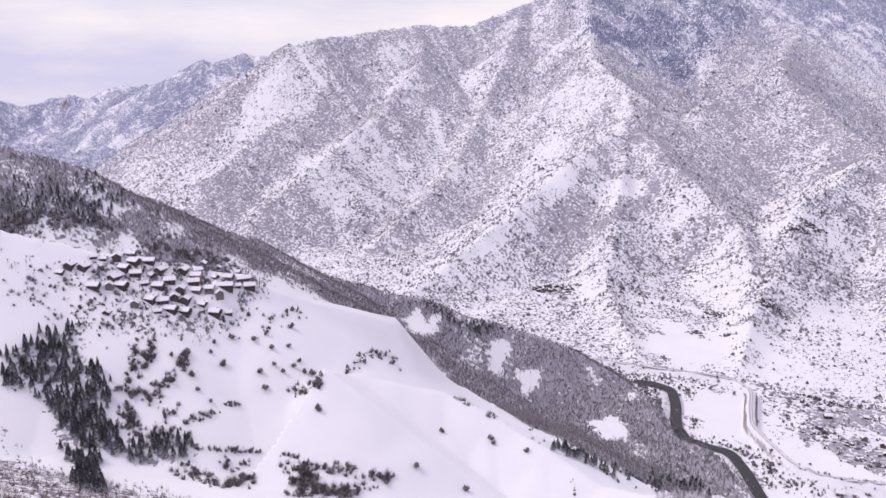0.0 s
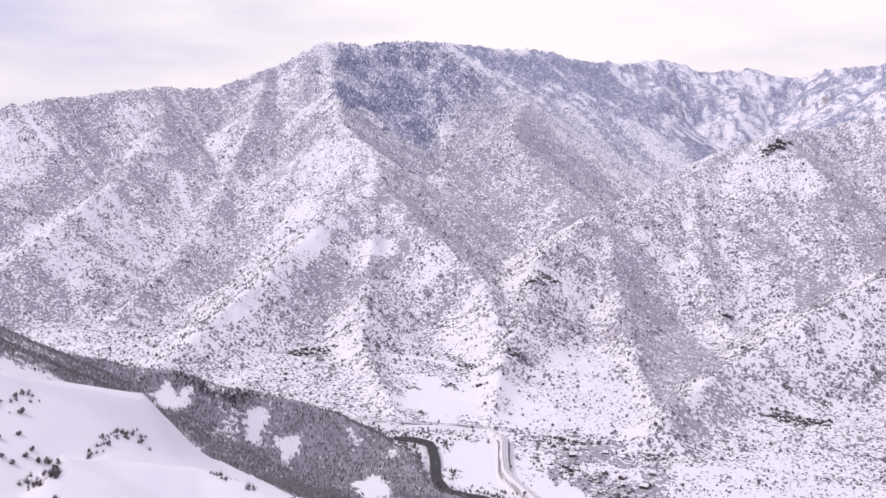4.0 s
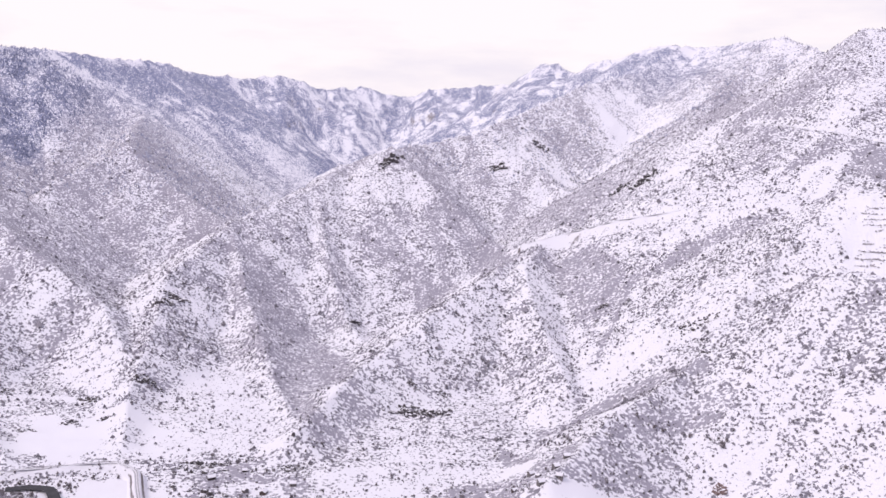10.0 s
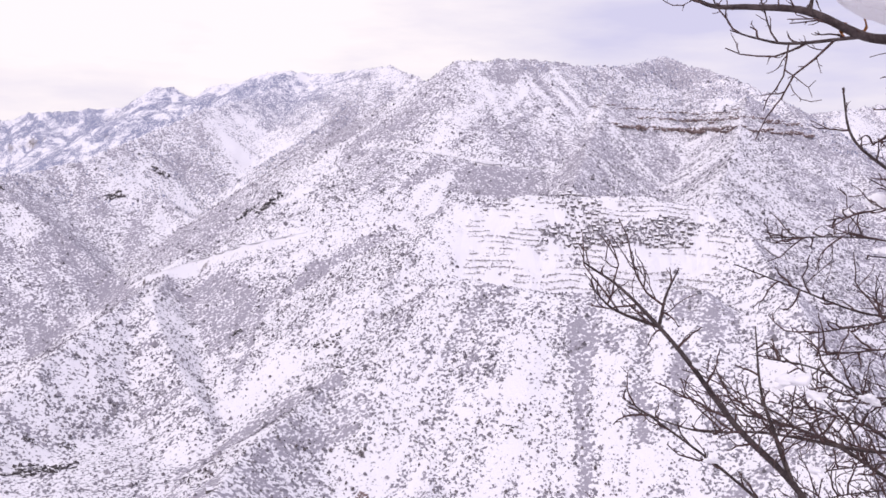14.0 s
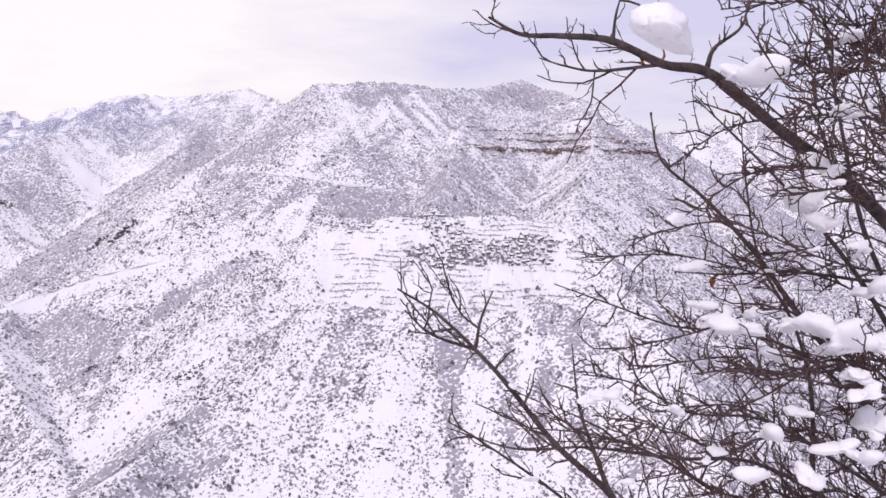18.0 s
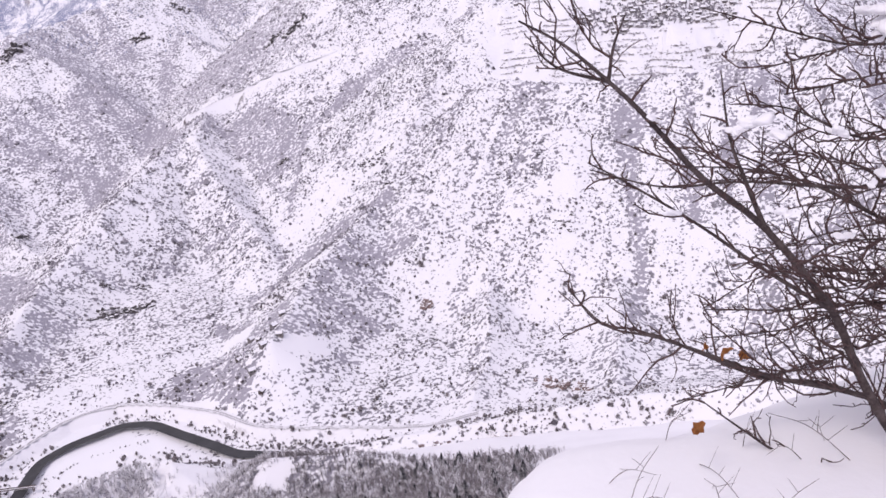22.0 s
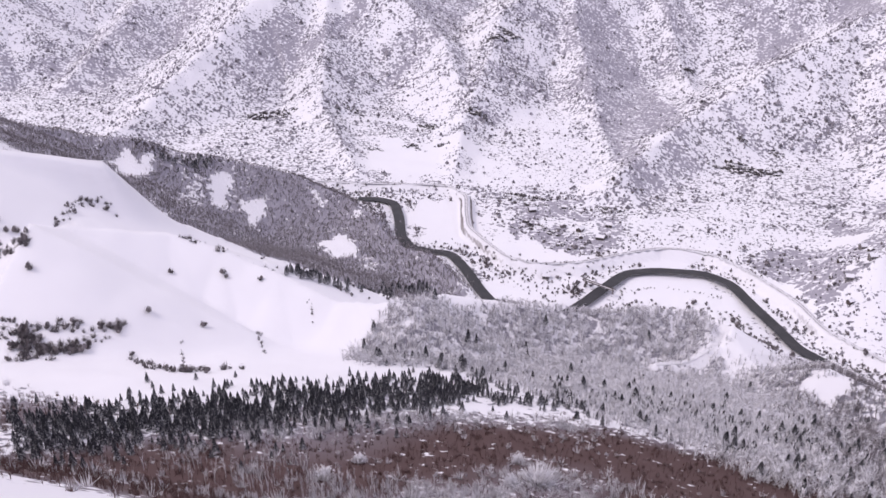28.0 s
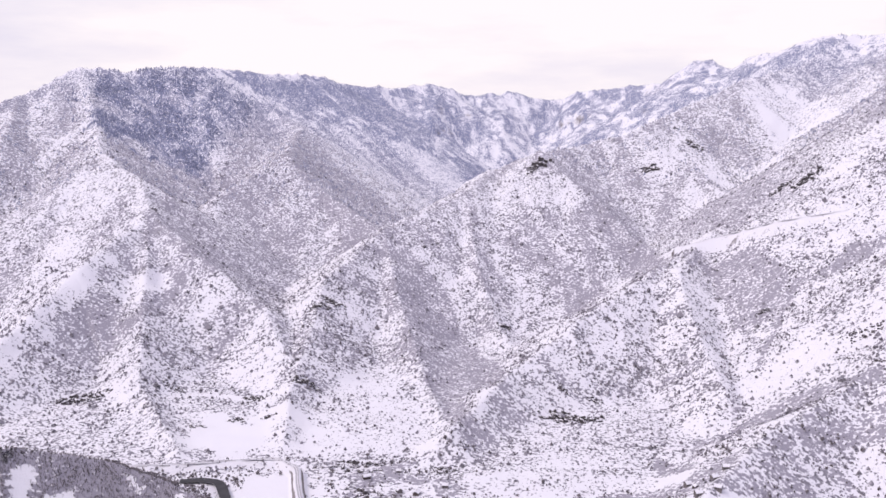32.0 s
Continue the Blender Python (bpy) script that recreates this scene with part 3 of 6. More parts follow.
region(0.05, [(-867, 1586), (-861, 1604), (-850, 1621), (-846, 1598), (-858, 1580)], 5)
region(0.92, [(-1195, 2923), (-872, 3364), (-871, 4249), (-574, 4163), (-431, 4140), (-487, 3256), (-653, 3212), (-851, 3132), (-1083, 2932)], 24)
region(0.1, [(-1194, 2947), (-1169, 2990), (-1109, 3002), (-1012, 2967), (-1043, 2909), (-1123, 2927)], 11)
region(0.15, [(-1068, 2510), (-1022, 2488), (-1000, 2470), (-1035, 2475)], 7)
region(0.1, [(-1270, 2451), (-1235, 2466), (-1231, 2437), (-1262, 2426)], 7)
region(0.85, [(34, 2265), (111, 2190), (212, 2039), (237, 1711), (193, 1644), (128, 1988), (59, 2099)], 8)
region(0.8, [(-154, 2007), (-77, 1989), (24, 1920), (96, 1838), (68, 1476), (0, 1863), (-87, 1921)], 7)
region(0.8, [(403, 2617), (495, 2573), (537, 2426), (494, 2369), (450, 2485)], 10)
region(0.28, [(-165, 2242), (-45, 2252), (26, 2207), (93, 2103), (25, 2082), (-82, 2118), (-134, 2091), (-189, 2112)], 14)
region(0.28, [(202, 2467), (364, 2607), (403, 2521), (462, 2381), (362, 2147), (300, 2215), (251, 2311)], 16)
region(0.25, [(543, 2750), (688, 2830), (800, 2696), (680, 2380), (600, 2437), (568, 2604)], 18)
region(0.75, [(275, 1713), (379, 1693), (410, 1565), (373, 1468), (326, 1408), (294, 1555)], 11)
region(0.3, [(210, 1642), (267, 1618), (296, 1376), (234, 1236), (162, 1343), (90, 1340), (18, 1332), (76, 1451)], 10)
region(0.3, [(377, 1444), (487, 1519), (705, 1400), (673, 1307), (546, 1281), (437, 1267), (360, 1337)], 10)
region(0.9, [(730, 1424), (726, 1400), (642, 1523), (494, 1509), (447, 1526), (510, 1566), (656, 1560)], 6)
region(0.85, [(498, 1092), (481, 1077), (390, 1119), (297, 1145), (181, 1105), (179, 1139), (299, 1185), (397, 1140)], 5)
region(0.8, [(249, 979), (270, 1010), (349, 1059), (426, 1068), (413, 1020), (342, 1032)], 6)
region(0.3, [(319, 1237), (412, 1212), (501, 1148), (492, 1105), (401, 1152), (315, 1186)], 8)
region(0.8, [(552, 3997), (1106, 2762), (1088, 2669), (988, 3015), (794, 3278), (631, 3557)], 22)
region(0.55, [(627, 3537), (790, 3263), (1026, 2739), (1137, 2529), (773, 1907), (688, 1953), (800, 2696), (688, 2830)], 19)
region(0.85, [(954, 2968), (958, 2498), (718, 1931), (732, 2083), (893, 2604)], 10)
region(0.92, [(1337, 2002), (1253, 1940), (1134, 1909), (1063, 1972)], 12)
region(0.85, [(1571, 2024), (1803, 2106), (1808, 1830), (1706, 1939), (1584, 1963)], 14)
region(0.75, [(1706, 1939), (1823, 1710), (1695, 1814)], 13)
region(0.45, [(1338, 1989), (1539, 2008), (1663, 1913), (1608, 1825), (1348, 1776), (1247, 1930)], 16)
region(0.93, [(843, 1644), (972, 1630), (990, 1461), (941, 1437), (842, 1554)], 10)
region(0.74, [(1027, 1725), (1168, 1706), (1227, 1611), (1255, 1414), (965, 1263), (949, 1401), (978, 1629)], 13)
region(0.6, [(1349, 1731), (1443, 1674), (1176, 1234), (1255, 1414), (1227, 1611)], 13)
region(0.35, [(1464, 1561), (1540, 1446), (1423, 1286), (1290, 1148), (1146, 1131), (1182, 1226)], 12)
region(0.55, [(651, 1740), (826, 1906), (977, 1912), (1031, 1867), (1029, 1729), (913, 1649), (835, 1642), (713, 1642)], 13)
region(0.35, [(901, 1819), (1089, 1888), (1077, 1838), (877, 1713), (713, 1642), (676, 1674)], 11)
region(0.45, [(587, 1140), (785, 1135), (737, 982), (629, 903), (528, 974)], 8)
region(0.75, [(698, 1004), (720, 985), (721, 956), (676, 934), (640, 895), (660, 939)], 5)
region(0.85, [(824, 943), (952, 975), (840, 857), (801, 887)], 5)
region(0.8, [(725, 962), (746, 930), (725, 915), (695, 929)], 6)
region(0.75, [(715, 843), (777, 864), (821, 847), (775, 819), (718, 804), (684, 773), (662, 786)], 6)
region(0.25, [(528, 974), (634, 911), (570, 803), (504, 831), (438, 874), (452, 934)], 7)
region(0.3, [(572, 1316), (680, 1345), (588, 1142), (511, 1058), (415, 1065), (410, 1139)], 9)
region(0.85, [(58, 958), (114, 968), (135, 847), (112, 822), (73, 857), (53, 891)], 5)
region(0.9, [(132, 1092), (160, 1010), (149, 905), (129, 926), (117, 1013)], 4)
region(0.03, [(166, 859), (207, 886), (243, 874), (216, 848), (163, 834)], 4)
region(0.05, [(-436, 1230), (-358, 1185), (-299, 1098), (-299, 1032), (-388, 1048)], 8)
region(0.3, [(160, 820), (361, 946), (462, 856), (376, 712), (232, 750)], 6)
region(0.8, [(-227, 922), (-234, 988), (-218, 1024), (-173, 1038), (-173, 1015), (-206, 996), (-208, 904), (-217, 884)], 3)
region(0.78, [(-198, 916), (-176, 987), (-127, 987), (-107, 934), (-109, 893), (-149, 862), (-184, 878)], 3)
region(0.2, [(-190, 949), (-174, 977), (-139, 973), (-137, 932), (-165, 920)], 3)
# ---- streaks ----
streak_line([(1118, 1909), (902, 1763), (724, 1670), (623, 1601)], 8, -1)
streak_line([(1213, 1945), (1008, 1797), (865, 1717)], 7, -1)
streak_line([(1069, 1909), (854, 1781), (662, 1701)], 6, -1)
streak_line([(1288, 1672), (1285, 1450), (1132, 1145)], 7, -1)
streak_line([(1158, 1692), (1121, 1431)], 6, -1)
streak_line([(1010, 1858), (783, 1745), (622, 1662)], 6, 1)
streak_line([(1122, 1875), (916, 1735), (743, 1653)], 6, 1)
streak_line([(1213, 1680), (1222, 1465)], 7, 1)
streak_line([(798, 1875), (875, 1709), (985, 1654)], 5, -1)
streak_line([(728, 1871), (603, 1820)], 8, 1)
streak_line([(911, 1948), (733, 1885), (617, 1860)], 7, 1)
streak_line([(266, 1687), (311, 1450), (306, 1335)], 6, -1)
streak_line([(116, 2307), (217, 2099), (243, 1768)], 5, -1)
streak_line([(-116, 2255), (-27, 2042), (73, 1861)], 7, -1)
streak_line([(-189, 2112), (-124, 1919), (-56, 1732)], 7, -1)
streak_line([(337, 2525), (388, 2133)], 6, 1)
streak_line([(459, 1569), (387, 1485), (316, 1341)], 6, 1)
streak_line([(-376, 1862), (-298, 1605), (-146, 1244)], 7, 1)
streak_line([(-1400, 2017), (-1392, 1925), (-1364, 1811)], 7, -1)
streak_line([(-1222, 2184), (-1150, 1870), (-1192, 1690)], 7, 1)
streak_line([(-987, 1865), (-958, 1556), (-961, 1311)], 7, 1)
streak_line([(-972, 2249), (-765, 1975), (-668, 1946)], 6, -1)
streak_line([(-1379, 2110), (-1331, 1916)], 6, -1)
streak_line([(-1184, 1952), (-1168, 1829), (-1187, 1745)], 7, -1)
streak_line([(-1594, 2010), (-1431, 1902), (-1356, 1710)], 7, -1)
streak_line([(-1415, 2094), (-1371, 1949), (-1338, 1803)], 7, -1)
streak_line([(-1396, 2244), (-1348, 1943), (-1346, 1743)], 7, 1)
streak_line([(-1492, 1740), (-1376, 1646), (-1298, 1512)], 7, 1)
streak_line([(-1828, 1727), (-1705, 1710), (-1616, 1577)], 7, 1)
streak_line([(-1764, 1862), (-1649, 1829), (-1565, 1689)], 7, -1)
streak_line([(-1711, 1514), (-1636, 1341), (-1704, 1295)], 7, -1)
# ---- clearings ----
clearing([(-571, 818), (-562, 854), (-547, 843), (-540, 806), (-551, 792)])
clearing([(-531, 826), (-509, 852), (-508, 838), (-507, 803), (-519, 805)])
clearing([(-424, 802), (-416, 829), (-383, 820), (-373, 789), (-392, 766)])
clearing([(-473, 878), (-462, 878), (-444, 865), (-455, 865)])
clearing([(-438, 940), (-432, 946), (-393, 857), (-399, 857)])
clearing([(-659, 775), (-654, 799), (-634, 783), (-627, 814), (-619, 791), (-616, 746), (-630, 741)])
clearing([(-769, 419), (-779, 441), (-764, 461), (-755, 452), (-762, 425)])
clearing([(-754, 454), (-747, 479), (-736, 450), (-745, 425)])
clearing([(-672, 333), (-715, 391), (-719, 430), (-700, 412), (-662, 337)])
clearing([(-707, 425), (-714, 447), (-696, 444), (-620, 386), (-695, 417)])
clearing([(-682, 312), (-710, 357), (-659, 332), (-661, 299)])
clearing([(-5, 805), (-45, 794), (-86, 800), (-83, 833), (-48, 854), (-6, 860), (24, 830)])
clearing([(-358, 974), (-308, 962), (-281, 892), (-322, 883), (-353, 914)])
clearing([(-16, 566), (-7, 576), (14, 601), (11, 634), (16, 625), (21, 594), (1, 575), (-6, 566)])
# ---- end of regions ----


def spread(d, w):
    return np.exp(-(d / w) ** 2)


def gully(x, y):
    """How deep places lie between the small ribs of the slopes."""
    return on_sheet(gdeep, x, y)


def covers(x, y):
    """How thickly woods, brown scrub and loose shrubs stand at places in plan."""
    r, a = np.hypot(x, y), np.degrees(np.arctan2(x, y))
    n1, n2 = fractal(x, y, 160, 3, 11), fractal(x, y, 38, 3, 12)
    east = slope_east(x, y)
    far = np.clip((r - np.where(a > 6, 620, 880)) / 150, 0, 1)
    streak = gully(x, y) - 0.3
    wood = 0.46 + 0.36 * np.clip(east, -0.4, 0.6) + 0.10 * n1 + 0.12 * n2 + 0.85 * streak + 0.16 * np.clip((r - 1500) / 500, 0, 1)
    wood = wood + 0.12 * np.clip((r - 2000) / 400, 0, 1) * (a < 0)
    wood = far * np.clip(wood, 0.08, 0.9)
    # gullies and strips filled with dense wood
    for line, w in WOODED:
        d, _, _ = along(x + 8 * n2, y + 8 * n2, line)
        wood = np.maximum(wood, 0.95 * spread(d, w))
    # paths and avalanche tracks swept clear
    for line, w in SWEPT:
        d, _, _ = along(x, y, line)
        wood = wood * (1 - 0.95 * spread(d, w))
    d, _, _ = along(x, y, LINES["middle_spur"])
    wood = np.maximum(wood * (1 - 0.4 * spread(d, 30)), 0)
    d, _, _ = along(x, y, RIVER)
    bank = spread(d, 26) * np.clip(0.55 + n2, 0, 1)
    flat = np.clip(1 - d / 130, 0, 1)
    wood = np.maximum(wood * (1 - 0.25 * flat), 0.5 * bank)
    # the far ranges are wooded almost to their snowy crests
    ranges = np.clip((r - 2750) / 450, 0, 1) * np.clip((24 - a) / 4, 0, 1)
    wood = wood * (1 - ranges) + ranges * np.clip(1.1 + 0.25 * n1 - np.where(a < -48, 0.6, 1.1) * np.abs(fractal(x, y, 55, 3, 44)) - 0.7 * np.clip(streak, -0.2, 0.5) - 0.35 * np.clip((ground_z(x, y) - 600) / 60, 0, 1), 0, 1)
    # stretches of slope that differ from the rest
    for density, width, places in REGIONS:
        px, py = [p[0] for p in places], [p[1] for p in places]
        near = np.nonzero((x > min(px) - 30) & (x < max(px) + 30) & (y > min(py) - 30) & (y < max(py) + 30))
        if len(near[0]):
            m = soft_inside(x[near] + 10 * n2[near] + 10 * streak[near], y[near] + 10 * n2[near], places, 1.2 * width)
            there = np.clip(density + (0.08 if density < 0.55 else 0.1) + 0.12 * n2[near] + 0.7 * streak[near], 0.0, 1)
            wood[near] = wood[near] + m * (there - wood[near])
    for line, width, sign in STREAKS:
        px, py = [p[0] for p in line], [p[1] for p in line]
        near = np.nonzero((x > min(px) - 40) & (x < max(px) + 40) & (y > min(py) - 40) & (y < max(py) + 40))
        if len(near[0]):
            d, _, _ = along(x[near] + 9 * n2[near], y[near] + 9 * n2[near], line)
            m = 0.75 * spread(d, width) * np.clip(0.8 + 0.8 * n2[near], 0.2, 1)
            wood[near] = wood[near] + m * ((1.0 if sign > 0 else 0.05) - wood[near])
    # open snow: the clearing, plots on the valley floor
    open_snow = np.zeros(x.shape)
    for cx, cy, w, l in ((-322, 935, 42, 48), (196, 864, 24, 14), (-430, 1090, 55, 80), (84, 542, 14, 8), (40, 492, 16, 6), (-20, 820, 40, 22), (137, 976, 20, 14)):
        ca, sa = cy / math.hypot(cx, cy), cx / math.hypot(cx, cy)
        across, deep = (x - cx) * ca - (y - cy) * sa, (x - cx) * sa + (y - cy) * ca
        q = np.hypot(across / w, deep / l) + 0.5 * n2 + 0.25 * fractal(x, y, 14, 2, 77)
        open_snow = np.maximum(open_snow, np.clip(4.5 * (1.12 - q), 0, 1))
    open_snow = np.maximum(open_snow, soft_inside(x + 6 * n2, y + 5 * n1, FIELD, 8))
    for places in CLEARINGS:
        px, py = [p[0] for p in places], [p[1] for p in places]
        near = np.nonzero((x > min(px) - 12) & (x < max(px) + 12) & (y > min(py) - 12) & (y < max(py) + 12))
        if len(near[0]):
            open_snow[near] = np.maximum(open_snow[near], soft_inside(x[near] + 3 * n2[near] + 6 * fractal(x[near], y[near], 13, 2, 55), y[near] + 4 * n2[near] + 6 * fractal(x[near], y[near], 13, 2, 56), places, 6))
    for line, w in ROADS:
        d, _, _ = along(x, y, line)
        open_snow = np.maximum(open_snow, spread(d, w * 2.2))
    open_snow = np.maximum(open_snow, 0.97 * soft_inside(x + 20 * n2, y, TERRACES, 30) * np.clip(1.3 - 0.8 * n2 - 0.5 * n1, 0, 1))
    # near woods
    d1, _, _ = along(x, y, LINES["forest_spur"])
    d2, _, _ = along(x, y, LINES["dark_spur"])
    _, s1, at1 = along(x, y, LINES["forest_spur"])
    reach1 = np.where(s1 < 0, np.interp(at1, [0, 1, 3, 5, 6], [150, 330, 430, 400, 130]), 22)
    near_wood = np.maximum(np.clip((reach1 - d1) / 20, 0, 1) * (r > 600), np.clip(2.0 - d2 / 80 + 0.9 * n2, 0, 1))
    hamlet = soft_inside(x, y, [(-665, 305), (-600, 320), (-538, 380), (-540, 450), (-575, 470), (-650, 400)], 24) * np.clip(0.35 + 0.8 * n2, 0, 1)
    near_wood = np.maximum(near_wood, 0.55 * hamlet)
    near_wood = near_wood * (r < 1090) * (1 - np.where(hamlet > 0.1, 0, open_snow)) * np.clip(1.15 + 0.6 * n2, 0.2, 1)
    frost = np.maximum(soft_inside(x + 5 * n2, y, KNOLL, 12), soft_inside(x, y + 8 * n2, RIVERWOOD, 30))
    scrub = soft_inside(x + 12 * n2, y + 12 * n1, SCRUB, 30) * np.clip(1 + (x + 260) / 160, 0.5, 1)
    d4, _, _ = along(x, y, [(-175, 262), (-132, 323), (-107, 350), (-61, 364)])
    pale = np.maximum(soft_inside(x + 14 * n2, y + 14 * n1, PALE, 30), spread(d4, 13)) * np.clip(0.9 + 0.7 * n2, 0.2, 1)
    belt, _, _ = along(x, y, FIR_BELT)
    fir = np.maximum(spread(belt, 20), soft_inside(x + 6 * n2, y + 6 * n2, FIR_WOOD, 8))
    d3, _, _ = along(x, y, [(-770, 350), (-729, 384), (-690, 420)])
    fir = np.maximum(fir, 0.8 * spread(d3, 32))
    summit = np.clip(1 + 0.5 * n2, 0.3, 1) * soft_inside(x + 60 * n1, y + 60 * n2, SUMMITWOOD, 90)
    frost, scrub = frost * (1 - open_snow), scrub * (1 - spread(belt, 22))
    return {"wood": wood * (1 - open_snow), "open": open_snow, "near": near_wood, "frost": frost, "scrub": scrub, "pale": pale, "fir": fir, "summit": summit, "ranges": ranges, "r": r, "a": a, "n1": n1, "n2": n2}


c = covers(gx.ravel(), gy.ravel())
SHEET = {key: value.reshape(gx.shape).astype(np.float32) for key, value in c.items()}


def cover_at(x, y):
    """What grows at places, from the ground sheet."""
    return {key: on_sheet(value, x, y) for key, value in SHEET.items()}


thick = np.maximum.reduce([1.0 * c["wood"], 1.25 * c["near"], 0.62 * c["frost"], 0.6 * c["fir"], 0.8 * c["summit"], 1.35 * c["scrub"] * (1 - 0.25 * c["pale"])])
thick = np.where(c["r"] < 14, 0, thick)
# how much painted distance haze tints the ground: far summit and ranges
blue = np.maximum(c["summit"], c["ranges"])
stony = np.clip((c["r"] - 700) / 300, 0, 1)


def fast_mesh(name, verts, faces, mat, smooth=False):
    """A mesh object from arrays: vertices (n, 3) and faces (m, 3) or (m, 4)."""
    me = bpy.data.meshes.new(name)
    verts, faces = np.ascontiguousarray(verts, np.float32), np.ascontiguousarray(faces, np.int32)
    m, k = faces.shape
    me.vertices.add(len(verts))
    me.vertices.foreach_set("co", verts.ravel())
    me.loops.add(m * k)
    me.loops.foreach_set("vertex_index", faces.ravel())
    me.polygons.add(m)
    me.polygons.foreach_set("loop_start", np.arange(0, m * k, k, dtype=np.int32))
    me.polygons.foreach_set("use_smooth", np.full(m, smooth))
    me.materials.append(mat)
    me.update(calc_edges=True)
    return new(name, me)


ground = fast_mesh("ground", np.stack([gx, gy, gz], -1).reshape(-1, 3), grid_faces(len(reach), len(turns), True)[:, ::-1], M_GROUND, True)
cov = ground.data.attributes.new("cover", "FLOAT_VECTOR", "POINT")
cov.data.foreach_set("vector", np.stack([thick, c["scrub"] * (1 - c["open"]) * (1 - 0.45 * c["pale"]) * np.clip(0.85 + 0.6 * c["n1"], 0.2, 1), stony], -1).astype(np.float32).ravel())
blu = ground.data.attributes.new("haze_blue", "FLOAT", "POINT")
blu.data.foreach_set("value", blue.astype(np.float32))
tagged(ground, "snow-covered slopes of a steep mountain valley", "ground", kind="structure")

rng = np.random.default_rng(7)


def ribbon(name, line, half, lift, mat, label, category, bed=None):
    """A strip that follows a line over the ground."""
    pts = np.array(line, float)
    n = len(pts)
    tt = np.linspace(0, n - 1, n * 14)
    # smooth the corners
    px, py = np.interp(tt, np.arange(n), pts[:, 0]), np.interp(tt, np.arange(n), pts[:, 1])
    ker = np.ones(9) / 9
    px = np.convolve(np.pad(px, 4, "edge"), ker, "valid")
    py = np.convolve(np.pad(py, 4, "edge"), ker, "valid")
    dx, dy = np.gradient(px), np.gradient(py)
    q = np.hypot(dx, dy) + 1e-9
    nx, ny = -dy / q, dx / q
    offs = np.linspace(-half, half, 5)
    vx = px[:, None] + nx[:, None] * offs
    vy = py[:, None] + ny[:, None] * offs
    vz = ground_z(vx, vy) + lift if bed is None else np.full(vx.shape, bed)
    if bed is None:
        vz = np.maximum(vz, ground_z(px, py)[:, None] + lift * 0.6)
    ob = fast_mesh(name, np.stack([vx, vy, vz], -1).reshape(-1, 3), grid_faces(len(px), 5), mat, True)
    return tagged(ob, label, category, kind="structure")


ribbon("river", RIVER, 6.2, 0, M_WATER, "dark shallow river winding between snowy banks", "river", bed=0.3)
for k, (line, half) in enumerate(ROADS):
    ribbon("road", line, half * 0.8, 0.35, M_PACKED, "narrow road under packed snow", "road")
    if k == 0:
        for off in (-1.4, 1.4):
            ribbon("wheel_track", [(p[0] + off * 0.6, p[1] + off) for p in line], 0.55, 0.5, M_TRACK, "slushy wheel track worn into the snow", "track")


# ---- plants ----
def spike(base, tip, w, sides=3):
    """A thin tapered twig: vertices and triangles."""
    base, tip = np.array(base, float), np.array(tip, float)
    axis = (tip - base) / np.linalg.norm(tip - base)
    u = np.cross(axis, (0.31, 0.87, 0.38))
    u /= np.linalg.norm(u)
    v = np.cross(axis, u)
    ring = [base + w * (math.cos(6.2832 * k / sides) * u + math.sin(6.2832 * k / sides) * v) for k in range(sides)]
    return ring + [tip], [(k, (k + 1) % sides, sides) for k in range(sides)]


def gather(pieces):
    vs, fs, n = [], [], 0
    for v, f in pieces:
        vs += list(v)
        fs += [[i + n for i in t] for t in f]
        n += len(v)
    return np.array(vs), np.array(fs)


def bare_template(seed, twigs=11, w=0.022):
    """A leafless tree of height 1."""
    g = random.Random(seed)
    out = [spike((0, 0, -0.05), (0.02, 0.01, 0.95), w * 1.5)]
    for k in range(twigs):
        a, h, l = g.uniform(0, 6.28), g.uniform(0.12, 0.7), g.uniform(0.28, 0.5)
        s = g.uniform(0.35, 0.8)
        out.append(spike((0, 0, h), (l * s * math.cos(a), l * s * math.sin(a), min(1.0, h + l * 0.9)), w))
    return gather(out)


def bush_template(seed, twigs=18, w=0.03):
    """A rounded leafless bush of height 1."""
    g = random.Random(seed)
    out = []
    for k in range(twigs):
        a, e = g.uniform(0, 6.28), g.uniform(0.25, 1.5)
        b, l = g.uniform(0, 0.25), g.uniform(0.6, 1.0)
        out.append(spike((b * math.cos(a), b * math.sin(a), -0.05), (l * math.cos(e) * math.cos(a) * 0.9, l * math.cos(e) * math.sin(a) * 0.9, l * math.sin(e)), w))
    return gather(out)


def full_bush(seed):
    """A bush with a dense uneven heart."""
    v, f = bush_template(seed, 16, 0.035)
    parts = [(v, f)]
    g = random.Random(seed + 50)
    for k in range(3):
        cv, cf = clump_template(seed * 3 + k)
        s = g.uniform(0.35, 0.55)
        parts.append((cv * s + np.array([g.uniform(-0.35, 0.35), g.uniform(-0.35, 0.35), g.uniform(0.0, 0.35)]), cf))
    return gather(parts)


def clump_template(seed):
    """A small uneven clump of height about 1."""
    g = random.Random(seed)
    vs = [(0, 0, g.uniform(0.85, 1.1))]
    for k in range(5):
        a, q = 1.2566 * k + g.uniform(-0.4, 0.4), g.uniform(0.45, 0.85)
        vs.append((q * math.cos(a), q * math.sin(a), g.uniform(-0.15, 0.35)))
    fs = [(0, 1 + k, 1 + (k + 1) % 5) for k in range(5)]
    return np.array(vs), np.array(fs)


